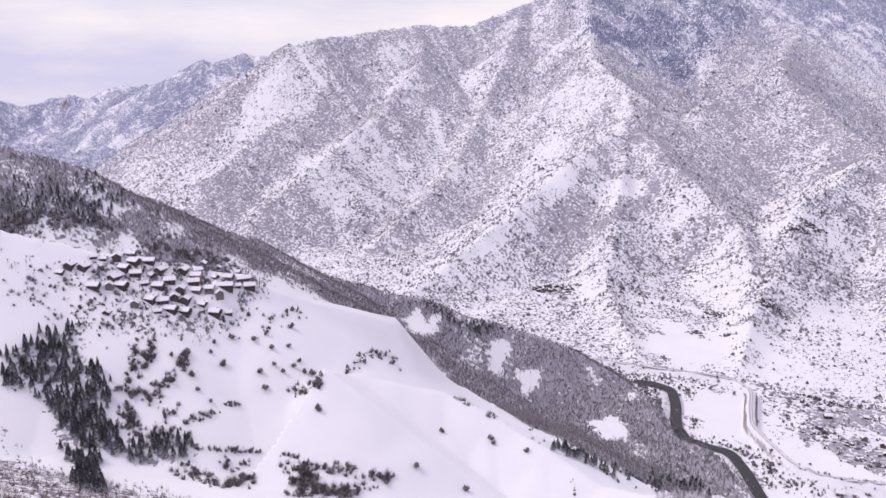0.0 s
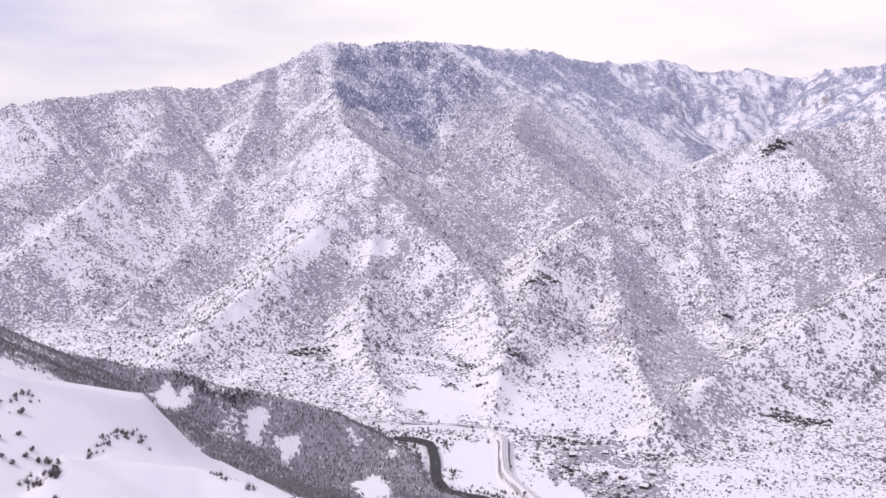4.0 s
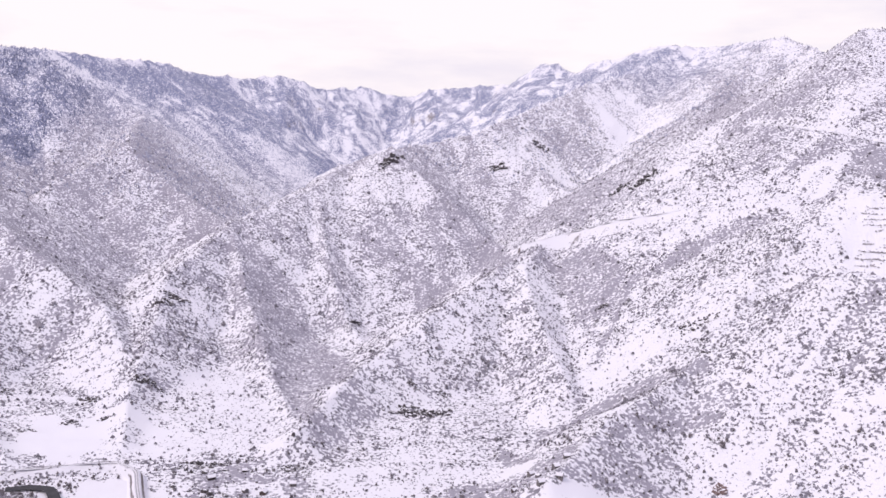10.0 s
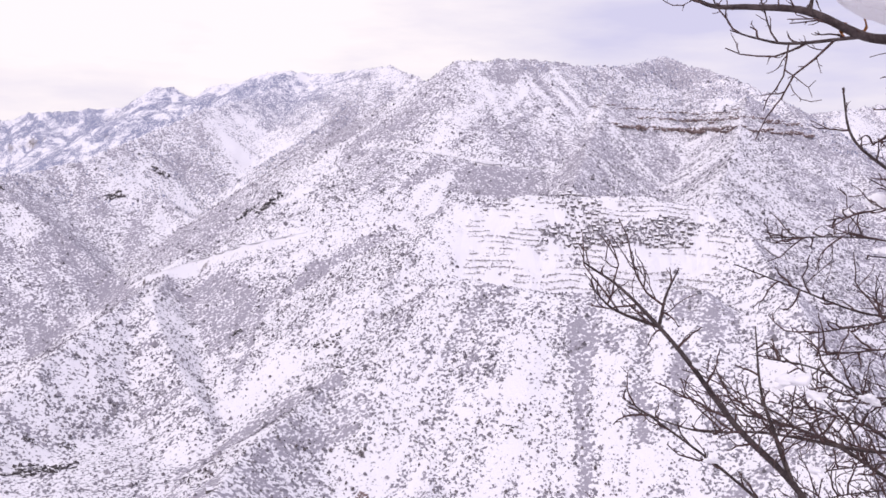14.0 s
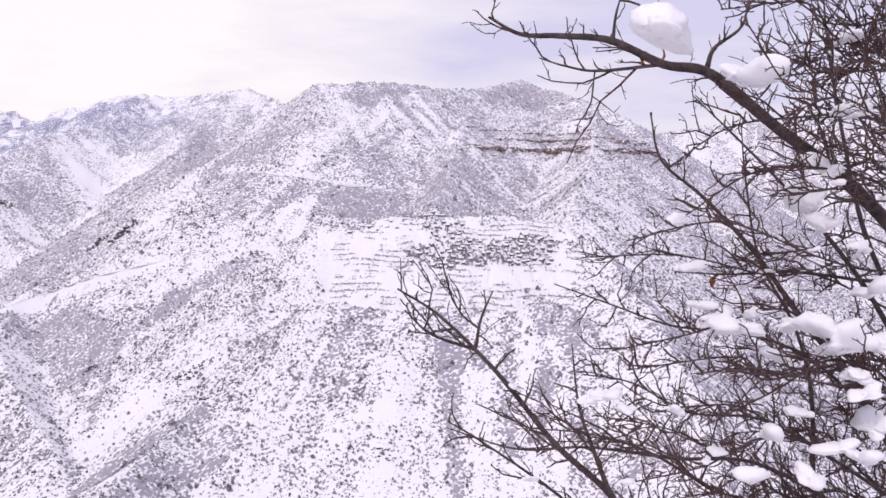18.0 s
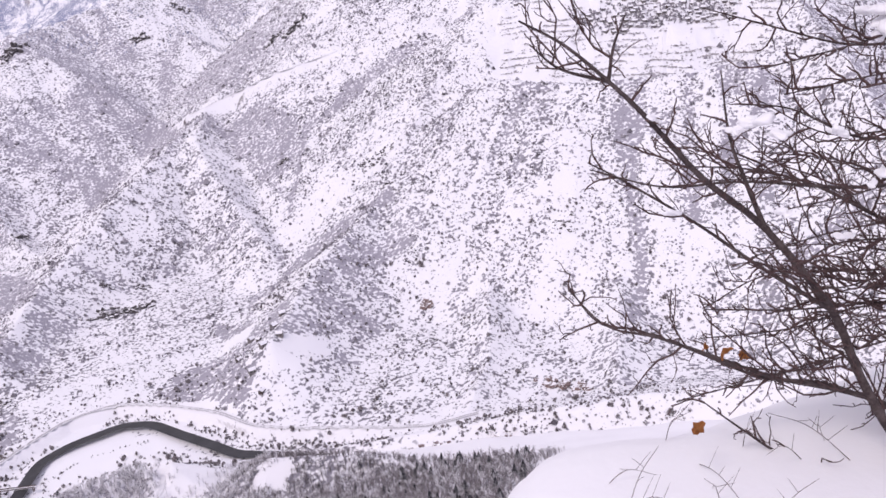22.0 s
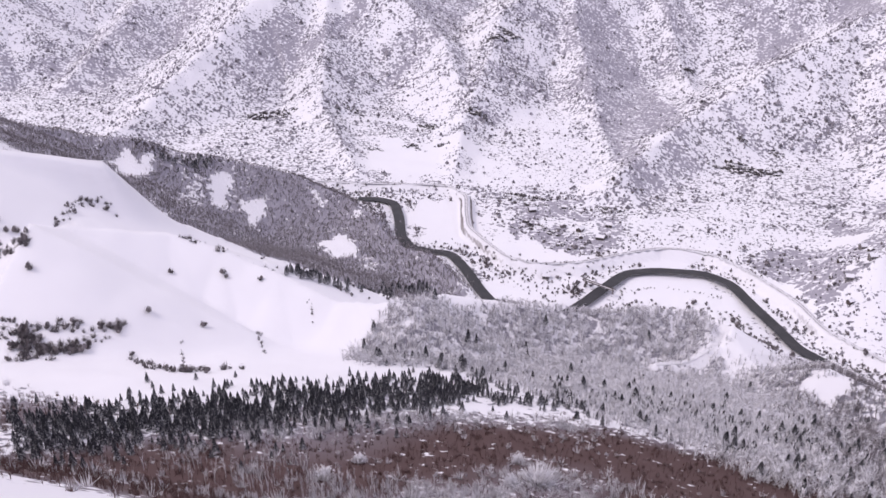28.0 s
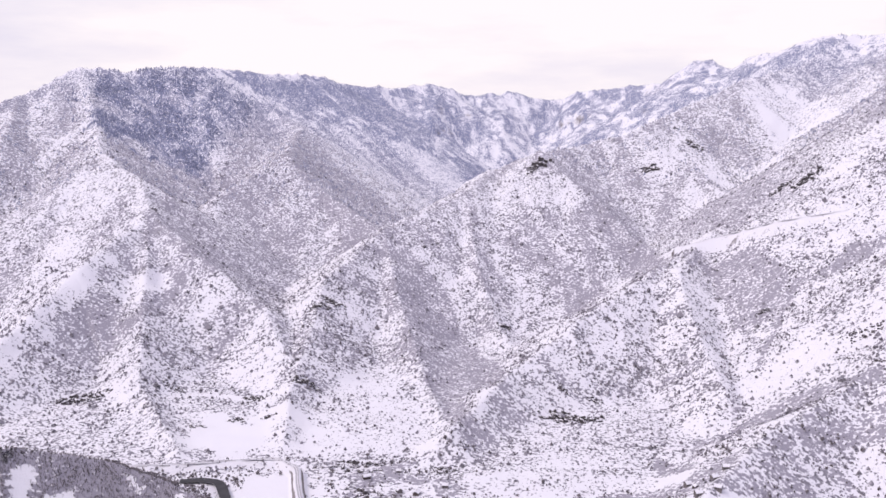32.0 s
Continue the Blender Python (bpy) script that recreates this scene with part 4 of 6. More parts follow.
def fir_template(seed, tiers=5, sides=9):
    """The boughs of a fir of height 1, in ragged drooping tiers."""
    g = random.Random(seed)
    vs, fs = [], []
    for t in range(tiers):
        z0, z1 = 0.08 + 0.78 * t / tiers, 0.08 + 0.78 * t / tiers + 0.92 / tiers + 0.12
        rad = 0.175 * (1 - t / tiers) ** 0.8 + 0.02
        n = len(vs)
        vs.append((0, 0, min(z1, 1.0)))
        for k in range(sides * 2):
            a = math.pi * k / sides + g.uniform(-0.08, 0.08)
            q = rad * (g.uniform(0.9, 1.2) if k % 2 else g.uniform(0.45, 0.65))
            vs.append((q * math.cos(a), q * math.sin(a), z0 + (0.0 if k % 2 else 0.05) + g.uniform(-0.02, 0.02)))
        fs += [(n, n + 1 + k, n + 1 + (k + 1) % (sides * 2)) for k in range(sides * 2)]
    return np.array(vs), np.array(fs)


def cone_template(seed):
    g = random.Random(seed)
    vs = [(0, 0, 1)] + [(0.2 * g.uniform(0.8, 1.2) * math.cos(1.2566 * k), 0.2 * g.uniform(0.8, 1.2) * math.sin(1.2566 * k), g.uniform(-0.05, 0.15)) for k in range(5)]
    return np.array(vs), np.array([(0, 1 + k, 1 + (k + 1) % 5) for k in range(5)])


def scatter(name, x, y, size, templates, mat, label, category, wide=1.0):
    """Plants of these sizes at these places, all in one mesh."""
    z = ground_z(x, y)
    turn = rng.uniform(0, 2 * math.pi, len(x))
    which = rng.integers(0, len(templates), len(x))
    vs, fs, n = [], [], 0
    for k, (tv, tf) in enumerate(templates):
        pick = np.nonzero(which == k)[0]
        ca, sa, s = np.cos(turn[pick])[:, None], np.sin(turn[pick])[:, None], size[pick][:, None]
        jw = s * wide * rng.uniform(0.8, 1.25, (len(pick), 1))
        v = np.stack([x[pick][:, None] + jw * (ca * tv[:, 0] - sa * tv[:, 1]), y[pick][:, None] + jw * (sa * tv[:, 0] + ca * tv[:, 1]), z[pick][:, None] + s * tv[:, 2]], -1)
        vs.append(v.reshape(-1, 3))
        fs.append((tf[None] + (n + np.arange(len(pick)) * len(tv))[:, None, None]).reshape(-1, 3))
        n += len(pick) * len(tv)
    ob = fast_mesh(name, np.concatenate(vs), np.concatenate(fs), mat)
    return tagged(ob, label, category, kind="stuff")


def sample(count, r0, r1, a0, a1):
    """Places spread evenly over a sector of the plan."""
    r = np.sqrt(rng.uniform(r0 * r0, r1 * r1, count))
    a = np.radians(rng.uniform(a0, a1, count))
    return r * np.sin(a), r * np.cos(a)


def keep(x, y, chance):
    k = rng.uniform(0, 1, len(x)) < chance
    return x[k], y[k]


CLUMPS = [clump_template(k) for k in range(6)]
BARES = [bare_template(k) for k in range(6)]
BUSHES = [bush_template(k) for k in range(5)]
FULL = [full_bush(k) for k in range(5)]
CONES = [cone_template(k) for k in range(4)]
FIRS = [fir_template(k) for k in range(4)]

# loose shrubs on the far slopes
x, y = sample(520000, 640, 2650, -66, 64)
c = cover_at(x, y)
fade = np.clip(1.65 - c["r"] / 1600, 0.22, 1)
lone = np.clip(0.36 + 0.35 * c["wood"] + 0.3 * c["n2"] - 1.6 * np.clip(c["wood"] - 0.6, 0, 1), 0.04, 1) * (1 - c["frost"]) * np.clip((ground_z(x, y) - 6) / 6, 0.45, 1) * ((c["r"] > 860) | (c["a"] > 4)) * (1 - 0.93 * c["open"]) * (1 - c["near"])
x, y = keep(x, y, fade * lone * np.clip(c["wood"] / 0.2, 0.1, 1) * np.clip(1 - 0.9 * c["summit"], 0, 1) * 0.75)
scatter("hillside_shrubs", x, y, (rng.gamma(2.5, 0.64, len(x)) + 0.6) * np.clip(np.hypot(x, y) / 1350, 0.6, 1), CLUMPS, M_SHRUB, "loose leafless shrubs dusted with snow over the far slopes", "shrubs")
# conifers of the far summit, the haze before them tinted into their needles
x, y = sample(100000, 2100, 3700, -36, -8)
c = cover_at(x, y)
x, y = keep(x, y, c["summit"] * np.clip(0.45 + 0.7 * c["n2"], 0.05, 1))
scatter("summit_conifers", x, y, rng.uniform(4.5, 9, len(x)), CONES, M_HAZYFIR, "frosted dark conifers on the far summit, blue-grey haze in their colour", "conifers", 1.3)
# woods of the far ranges, in the same haze-tinted needles
x, y = sample(90000, 2300, 4800, -66, 60)
c = cover_at(x, y)
x, y = keep(x, y, np.clip(0.05 + 0.9 * c["wood"], 0, 1) * (1 - c["summit"]))
scatter("far_woods", x, y, rng.uniform(3, 6.5, len(x)), CONES, M_HAZYFIR, "frosted woods on the far ranges, tinted blue-grey for haze", "woods", 1.6)
# dark leafless woods on the near spurs
x, y = sample(110000, 540, 1100, -68, -10)
c = cover_at(x, y)
x, y = keep(x, y, c["near"] * 0.8)
scatter("spur_woods", x, y, rng.uniform(2.2, 4.6, len(x)), [bare_template(k, 8, 0.03) for k in range(5)], M_BARE, "leafless dark woods on the near spur", "woods", 1.4)
x, y = sample(60000, 300, 680, -32, 34)
c = cover_at(x, y)
x, y = keep(x, y, c["frost"] * 0.75)
dark = rng.uniform(0, 1, len(x)) < np.clip((x - 40) / 70, 0, 0.85)
scatter("bank_woods", x[dark], y[dark], rng.uniform(3, 6.5, dark.sum()), BARES, M_BARE, "dark leafless woods above the river", "woods", 1.2)
x, y = x[~dark], y[~dark]
scatter("frosted_woods", x, y, rng.uniform(3.5, 8, len(x)), BARES, M_FROST, "frosted leafless woods on the wooded knoll", "woods", 1.2)
x, y = sample(60000, 120, 640, -75, 25)
c = cover_at(x, y)
x, y = keep(x, y, c["scrub"] * 0.6 * (1 - 0.75 * c["pale"]))
scatter("brown_scrub", x, y, rng.uniform(1.4, 3.8, len(x)), [bare_template(k + 30, 8, 0.028) for k in range(4)] + BUSHES[:2], M_BROWN, "reddish-brown leafless scrub", "scrub", 0.8)
x, y = sample(60000, 120, 640, -75, 25)
c = cover_at(x, y)
x, y = keep(x, y, c["scrub"] * np.maximum(0.95 * c["pale"], np.where(x < -300, 0.2, np.clip(0.04 + 0.2 * fractal(x, y, 50, 2, 61), 0.01, 0.2))))
scatter("frosted_scrub", x, y, rng.gamma(4, 0.6, len(x)) + 1.2, BUSHES, M_FROST, "frosted bushes standing among the brown scrub", "scrub", 0.8)


# frosted saplings standing above the brown scrub
ex, ey = [], []
for line, w, count in (([(-27, 267), (-14, 276), (0, 271), (15, 283)], 5, 70), ([(-21, 223), (-8, 237), (8, 240)], 4, 60), ([(-172, 210), (-139, 216), (-117, 213), (-91, 222), (-62, 227), (-43, 230)], 9, 420), ([(-159, 271), (-147, 293), (-133, 318), (-122, 333)], 3, 60)):
    t = rng.uniform(0, len(line) - 1, count)
    ex.append(np.interp(t, np.arange(len(line)), [p[0] for p in line]) + rng.normal(0, w, count))
    ey.append(np.interp(t, np.arange(len(line)), [p[1] for p in line]) + rng.normal(0, w, count))
x, y = np.concatenate(ex), np.concatenate(ey)
scatter("frosted_saplings", x, y, rng.uniform(3.0, 8.0, len(x)), [bare_template(k + 60, 9, 0.016) for k in range(5)], M_FROST, "frosted leafless saplings above the brown scrub", "saplings", 0.7)


# ---- things ----
def part(name, bm, mat, parent, label=""):
    me = bpy.data.meshes.new(name)
    bm.to_mesh(me)
    bm.free()
    me.materials.append(mat)
    ob = new(name, me)
    ob.parent = parent
    return tagged(ob, label)


def part_of(name, verts, faces, mat, parent, label="", smooth=False):
    ob = fast_mesh(name, verts, faces, mat, smooth)
    ob.parent = parent
    return tagged(ob, label)


def box(bm, x0, x1, y0, y1, z0, z1):
    v = [bm.verts.new(p) for p in ((x0, y0, z0), (x1, y0, z0), (x1, y1, z0), (x0, y1, z0), (x0, y0, z1), (x1, y0, z1), (x1, y1, z1), (x0, y1, z1))]
    for f in ((3, 2, 1, 0), (4, 5, 6, 7), (0, 1, 5, 4), (1, 2, 6, 5), (2, 3, 7, 6), (3, 0, 4, 7)):
        bm.faces.new([v[i] for i in f])


def slab(bm, l, y0, z0, y1, z1, thick):
    """A sloping roof slab of length l between two edges."""
    v = [bm.verts.new(p) for p in ((-l, y0, z0), (l, y0, z0), (l, y1, z1), (-l, y1, z1), (-l, y0, z0 + thick), (l, y0, z0 + thick), (l, y1, z1 + thick), (-l, y1, z1 + thick))]
    for f in ((3, 2, 1, 0), (4, 5, 6, 7), (0, 1, 5, 4), (1, 2, 6, 5), (2, 3, 7, 6), (3, 0, 4, 7)):
        bm.faces.new([v[i] for i in f])


def house(length, width, wall_h, rise, wall_mat, label, windows):
    """A village house with a snow-laden gable roof."""
    root = new("house")
    hl, hw = length / 2, width / 2
    bm = bmesh.new()
    box(bm, -hl, hl, -hw, hw, -3.0, wall_h)
    for x in (-hl, hl):
        s = 0.25 if x < 0 else -0.25
        a = [bm.verts.new((x, -hw, wall_h)), bm.verts.new((x, hw, wall_h)), bm.verts.new((x, 0, wall_h + rise)), bm.verts.new((x + s, -hw, wall_h)), bm.verts.new((x + s, hw, wall_h)), bm.verts.new((x + s, 0, wall_h + rise))]
        for f in ((0, 1, 2), (5, 4, 3), (0, 2, 5, 3), (1, 4, 5, 2)):
            bm.faces.new([a[i] for i in f])
    part("wall", bm, wall_mat, root)
    bm = bmesh.new()
    over, k = 0.75, rise / hw
    for s in (-1, 1):
        slab(bm, hl + 0.6, s * (hw + over), wall_h - over * k, s * 0.0, wall_h + rise, 0.16)
    part("roof", bm, M_WALL_WOOD, root, "dark boarded roof with wide eaves")
    bm = bmesh.new()
    for s in (-1, 1):
        slab(bm, hl + 0.55, s * (hw + over - 0.08), wall_h - (over - 0.08) * k + 0.165, s * 0.0, wall_h + rise + 0.165, 0.42)
    bmesh.ops.bevel(bm, geom=bm.edges[:], offset=0.12, segments=1, affect="EDGES")
    part("roof_snow", bm, M_ROOFSNOW, root, "thick snow lying on the roof")
    for s in (-1, 1):
        for k in range(windows):
            x = -hl + (k + 0.7) * length / (windows + 0.4)
            for z in ((1.0, 3.6) if wall_h > 4.6 else (1.1,)):
                bm = bmesh.new()
                box(bm, x - 0.5, x + 0.5, s * hw - 0.06, s * hw + 0.06, z, z + 1.3)
                part("window", bm, M_DARKPANE, root, "dark window")
    bm = bmesh.new()
    box(bm, hl - 0.06, hl + 0.08, -0.5, 0.5, 0, 2.05)
    part("door", bm, M_WALL_WOOD, root, "dark wooden door")
    bm = bmesh.new()
    box(bm, hl * 0.35, hl * 0.35 + 0.6, 0.4, 1.0, wall_h + rise * 0.5, wall_h + rise + 1.0)
    part("chimney", bm, M_WALL_STONE, root, "stone chimney")
    tagged(root, label, "house", "village houses")
    return root


HOUSES = [
    house(8.8, 6.6, 3.5, 1.9, M_WALL_WOOD, "dark timber village house under a snowy gable roof", 3),
    house(7.0, 5.8, 3.8, 1.9, M_WALL_STONE, "grey stone village house under a snowy gable roof", 2),
    house(10.8, 6.6, 3.2, 1.9, M_WALL_WOOD, "long timber barn under a snowy gable roof", 3),
    house(5.6, 4.6, 2.5, 1.5, M_WALL_WOOD, "small timber shed under a snowy gable roof", 1),
    house(8.6, 6.4, 4.0, 1.9, M_WALL_OCHRE, "ochre plastered village house under a snowy roof", 3),
]
used_templates = set()


def settle(kind, x, y, turn, group="", sunk=0.2):
    """A house of that kind on the ground."""
    z = float(ground_z(np.array([x]), np.array([y]))[0])
    m = pose(x, y, z - sunk, 0, 0, turn)
    if kind not in used_templates:
        used_templates.add(kind)
        ob = HOUSES[kind]
        ob.matrix_basis = m
    else:
        ob = copy_thing(HOUSES[kind], m)
    return tagged(ob, group=group)


HOUSE_PLACES = []


def village(poly, count, gap, turn, group, kinds, seed):
    g = random.Random(seed)
    xs, ys = [p[0] for p in poly], [p[1] for p in poly]
    tries = 0
    done = 0
    while done < count and tries < 9000:
        tries += 1
        x, y = g.uniform(min(xs), max(xs)), g.uniform(min(ys), max(ys))
        if not inside(np.array([x]), np.array([y]), poly)[0]:
            continue
        if any(math.hypot(x - a, y - b) < gap for a, b in HOUSE_PLACES):
            continue
        HOUSE_PLACES.append((x, y))
        settle(g.choice(kinds), x, y, turn + g.gauss(0, 16) + (0 if x > 500 else g.choice((0, 0, 0, 90))), group, 1.9 if x > 500 else 0.2)
        done += 1


# the near village on its bench, close-set below the wood, looser towards the west
g = random.Random(3)
for places in ([(-639, 343), (-638, 334), (-637, 362), (-631, 367), (-626, 376), (-693, 429), (-632, 351), (-615, 375), (-609, 394), (-615, 384), (-612, 365), (-598, 397), (-598, 388), (-606, 379), (-588, 411), (-670, 490), (-666, 504), (-661, 523), (-565, 438), (-572, 429), (-582, 420), (-614, 347), (-608, 357), (-586, 396)], [(-587, 386), (-576, 399), (-576, 411), (-554, 426), (-552, 435), (-580, 374), (-574, 380), (-573, 391), (-568, 408), (-559, 414), (-552, 417), (-567, 397), (-556, 404), (-569, 372), (-566, 381), (-560, 389), (-590, 342), (-540, 416), (-545, 407), (-547, 444), (-604, 364), (-558, 447), (-595, 379), (-585, 363)]):
    for px, py in places:
        HOUSE_PLACES.append((px, py))
        settle(g.choice((0, 0, 1, 2, 3)), px, py, 38 + g.gauss(0, 14) + g.choice((0, 0, 0, 90)), "houses of the near village", 1.9)
# the far village on the terraces
FAR_VILLAGE = [(816, 1261), (870, 1255), (948, 1207), (1058, 1147), (1020, 1096), (907, 1153), (810, 1233)]
FAR_HAMLET = [(914, 1367), (950, 1275), (941, 1238), (901, 1240), (874, 1271)]
village(FAR_VILLAGE, 70, 8.5, -35, "houses of the far village", (1, 1, 3), 6)
village(FAR_HAMLET, 20, 10, -35, "houses of the far village", (1, 1, 3), 7)
village([(868, 1335), (830, 1312), (746, 1387)], 7, 16, -35, "houses of the far village", (1, 3), 17)
village([(-235, 985), (-180, 1010), (-120, 975), (-110, 920), (-150, 905), (-190, 950)], 7, 18, 10, "houses by the valley road", (0, 1, 2, 3), 8)
village([(110, 870), (170, 975), (190, 930), (150, 800), (125, 815)], 9, 18, 10, "houses by the valley road", (1, 0, 3), 9)
settle(1, -163, 807, 15, "houses by the valley road")
settle(4, -579, 416, 38, "houses of the near village", 1.9)


# footbridge over the river
def footbridge(a, b, z):
    root = new("footbridge")
    a, b = Vector((*a, z)), Vector((*b, z))
    root.matrix_basis = Matrix.Translation(a)
    d = b - a
    turn = math.degrees(math.atan2(d.y, d.x))
    for name, args, mat in (("deck", (0, d.length, -1.6, 1.6, 0, 0.35), M_PACKED), ("railing", (0, d.length, -1.7, -1.55, 0.35, 1.3), M_WALL_WOOD), ("railing", (0, d.length, 1.55, 1.7, 0.35, 1.3), M_WALL_WOOD), ("pier", (2, 3, -1.4, 1.4, -4, 0), M_WALL_STONE), ("pier", (d.length - 3, d.length - 2, -1.4, 1.4, -4, 0), M_WALL_STONE)):
        bm = bmesh.new()
        box(bm, *args)
        bmesh.ops.rotate(bm, verts=bm.verts, matrix=Matrix.Rotation(radians(turn), 3, "Z"))
        part(name, bm, mat, root)
    tagged(root, "narrow footbridge with a snow-covered deck", "bridge")


footbridge((-122, 800), (-88, 786), 3.2)


# ---- rocks ----
def block(g, size, lift):
    """A broken angular block."""
    bm = bmesh.new()
    bmesh.ops.create_icosphere(bm, subdivisions=1, radius=1)
    spin = Euler((g.uniform(-0.4, 0.4), g.uniform(-0.5, 0.5), g.uniform(0, 3))).to_matrix()
    sx, sy, sz = size * g.uniform(0.9, 1.9), size * g.uniform(0.6, 1.2), size * g.uniform(0.6, 1.1)
    for v in bm.verts:
        j = 1 + g.uniform(-0.35, 0.3)
        v.co = spin @ Vector((max(-0.7, min(0.7, v.co.x)) * sx * j, max(-0.75, min(0.75, v.co.y)) * sy * j, v.co.z * sz * j)) + lift
    return bm


def crag(name, x, y, wide, tall, deep, mat, label, seed, lean=0.0):
    """A cluster of broken ledges and blocks set into the slope."""
    g = random.Random(seed)
    z = float(ground_z(np.array([x]), np.array([y]))[0])
    a = math.atan2(x, y)
    ca, sa = math.cos(a), math.sin(a)
    root = new(name)
    root.matrix_basis = pose(x, y, z, 0, 0, -math.degrees(a))
    for k in range(int(14 + wide / 2)):
        u = g.uniform(-0.8, 0.8) * wide
        s = tall * g.uniform(0.25, 0.62) * (1 - 0.6 * abs(u) / wide)
        if name == "cliff":
            off = Vector((u, g.uniform(-0.5, 0.5) * deep, g.uniform(-0.2, 0.35) * tall))
        else:
            v = (g.choice((-1, -0.4, 0.3, 1.0)) + g.uniform(-0.15, 0.15)) * deep + lean * u * 3
            here = float(ground_z(np.array([x + u * ca + v * sa]), np.array([y - u * sa + v * ca]))[0])
            off = Vector((u, v, here - z + 0.2 * s))
        part("block", block(g, s, off), mat, root)
    return tagged(root, label, "rock")


for k, (rx, ry, w, t) in enumerate(((4, 1224, 40, 9), (42, 1214, 46, 11), (-98, 1709, 16, 9), (439, 1250, 34, 6), (414, 1265, 18, 5), (348, 1489, 14, 6), (-728, 1230, 40, 11), (-700, 1236, 26, 9), (-384, 1282, 22, 8), (-411, 1585, 30, 9), (-428, 1544, 26, 10), (-36, 2249, 44, 18), (249, 2336, 34, 12), (511, 1868, 40, 12), (470, 1900, 28, 10), (413, 1148, 14, 5))):
    crag("rock_outcrop", rx, ry, w, t, w * 0.25, M_ROCK, "dark rock outcrop breaking through the snow", 40 + k, 0.12)
for k, (rx, ry, w, t) in enumerate(((-452, 1255, 34, 7), (-375, 1290, 22, 6), (-447, 1161, 20, 5), (-401, 1169, 16, 5), (-497, 1131, 18, 5), (15, 1286, 16, 5), (543, 890, 26, 4), (-600, 1290, 24, 6), (60, 1290, 20, 5), (-240, 1010, 40, 7), (-205, 930, 36, 7), (-130, 1010, 26, 6), (-160, 885, 30, 6), (380, 2490, 30, 10))):
    crag("rock_outcrop", rx, ry, w, t, w * 0.3, M_ROCK, "low weathered rock ledge half buried in snow", 70 + k, -0.1)
crag("red_boulder", 362, 927, 9, 9, 3, M_REDROCK, "reddish-brown boulder bare of snow", 101)
crag("red_boulder", 290, 604, 9, 11, 4, M_REDROCK, "large brown boulder on the river bank", 102)
crag("river_rocks", 233, 634, 24, 5, 4, M_REDROCK, "low brown rocks along the river", 103)
crag("rock_outcrop", 394, 672, 34, 9, 8, M_REDROCK, "reddish rock face above the valley road", 104, -0.2)


def cliff(line, tall, seed):
    g = random.Random(seed)
    pts = np.array(line, float)
    length = np.concatenate([[0], np.cumsum(np.hypot(*np.diff(pts, axis=0).T))])
    d, k = 0.0, 0
    while d < length[-1]:
        w = g.uniform(22, 46)
        x, y = np.interp(d, length, pts[:, 0]) + g.uniform(-6, 6), np.interp(d, length, pts[:, 1]) + g.uniform(-6, 6)
        crag("cliff", x, y, w, tall * g.uniform(0.6, 1.15), 7, M_REDROCK, "banded red-brown cliff below the summit plateau", seed + k)
        d, k = d + w * 0.8, k + 1


def layer(a0, a1, level, dip):
    """Where a rock layer comes to the surface, from one heading to another."""
    out = []
    for k in range(14):
        a = radians(a0 + (a1 - a0) * k / 13)
        r = np.linspace(1500, 2700, 240)
        z = ground_z(r * math.sin(a), r * math.cos(a))
        hit = np.argmax(z > level + dip * k)
        out.append((r[hit] * math.sin(a), r[hit] * math.cos(a)))
    return out


cliff(layer(37.5, 49.0, 486, -1.2), 10, 200)
cliff(layer(39.0, 48.5, 512, -1.2), 7, 300)
cliff(layer(36.5, 45.0, 536, -1.0), 4, 400)

# ---- single firs, hedges and field trees ----
def fir(seed):
    root = new("fir_tree")
    v, f = fir_template(seed, 7, 10)
    part_of("crown", v, f, M_FIR, root, "dark fir boughs dusted with snow")
    v, f = spike((0, 0, -0.15), (0, 0, 0.9), 0.022, 6)
    part_of("trunk", v, f, M_BARK, root, "straight dark trunk")
    return tagged(root, "tall dark fir dusted with snow", "tree", "firs of the belt")


FIR_KINDS = [fir(k) for k in range(3)]
x, y = sample(26000, 220, 560, -50, 25)
belt, _, _ = along(x, y, FIR_BELT)
x, y = keep(x, y, np.where(x < -125, 0.8, 0.3) * spread(belt, 22))
gap = rng.permutation(len(x))[:290]
single = [(-151, 494, 13.0), (-146, 497, 10.0)] + [(px, py, s) for px, py, s in zip(x[gap], y[gap], rng.uniform(4.5, 9, len(gap)) * np.where(x[gap] < -125, 1, 0.65))]
for k, (px, py, s) in enumerate(single):
    m = pose(px, py, float(ground_z(np.array([px]), np.array([py]))[0]), 0, 0, 40 * k)
    ob = FIR_KINDS[k] if k < 3 else FIR_KINDS[k % 3]
    if k < 3:
        ob.matrix_basis = m
        ob.scale = (1.15 * s, 1.15 * s, s)
    else:
        c2 = copy_thing(ob, m)
        c2.scale = (1.15 * s, 1.15 * s, s)
x, y = sample(40000, 220, 560, -50, 25)
belt, _, _ = along(x, y, FIR_BELT)
x, y = keep(x, y, np.where(x < -120, 0.42, 0.14) * spread(belt, np.where(x < -120, 34, 24)))
scatter("fir_belt", x, y, rng.uniform(3.5, 7.5, len(x)), FIRS, M_FIR, "younger firs filling the belt", "firs", 1.2)
x, y = sample(60000, 420, 800, -70, -46)
x, y = keep(x, y, soft_inside(x + 6 * fractal(x, y, 20, 2, 90), y + 6 * fractal(x, y, 20, 2, 91), FIR_WOOD, 8) * 0.13)
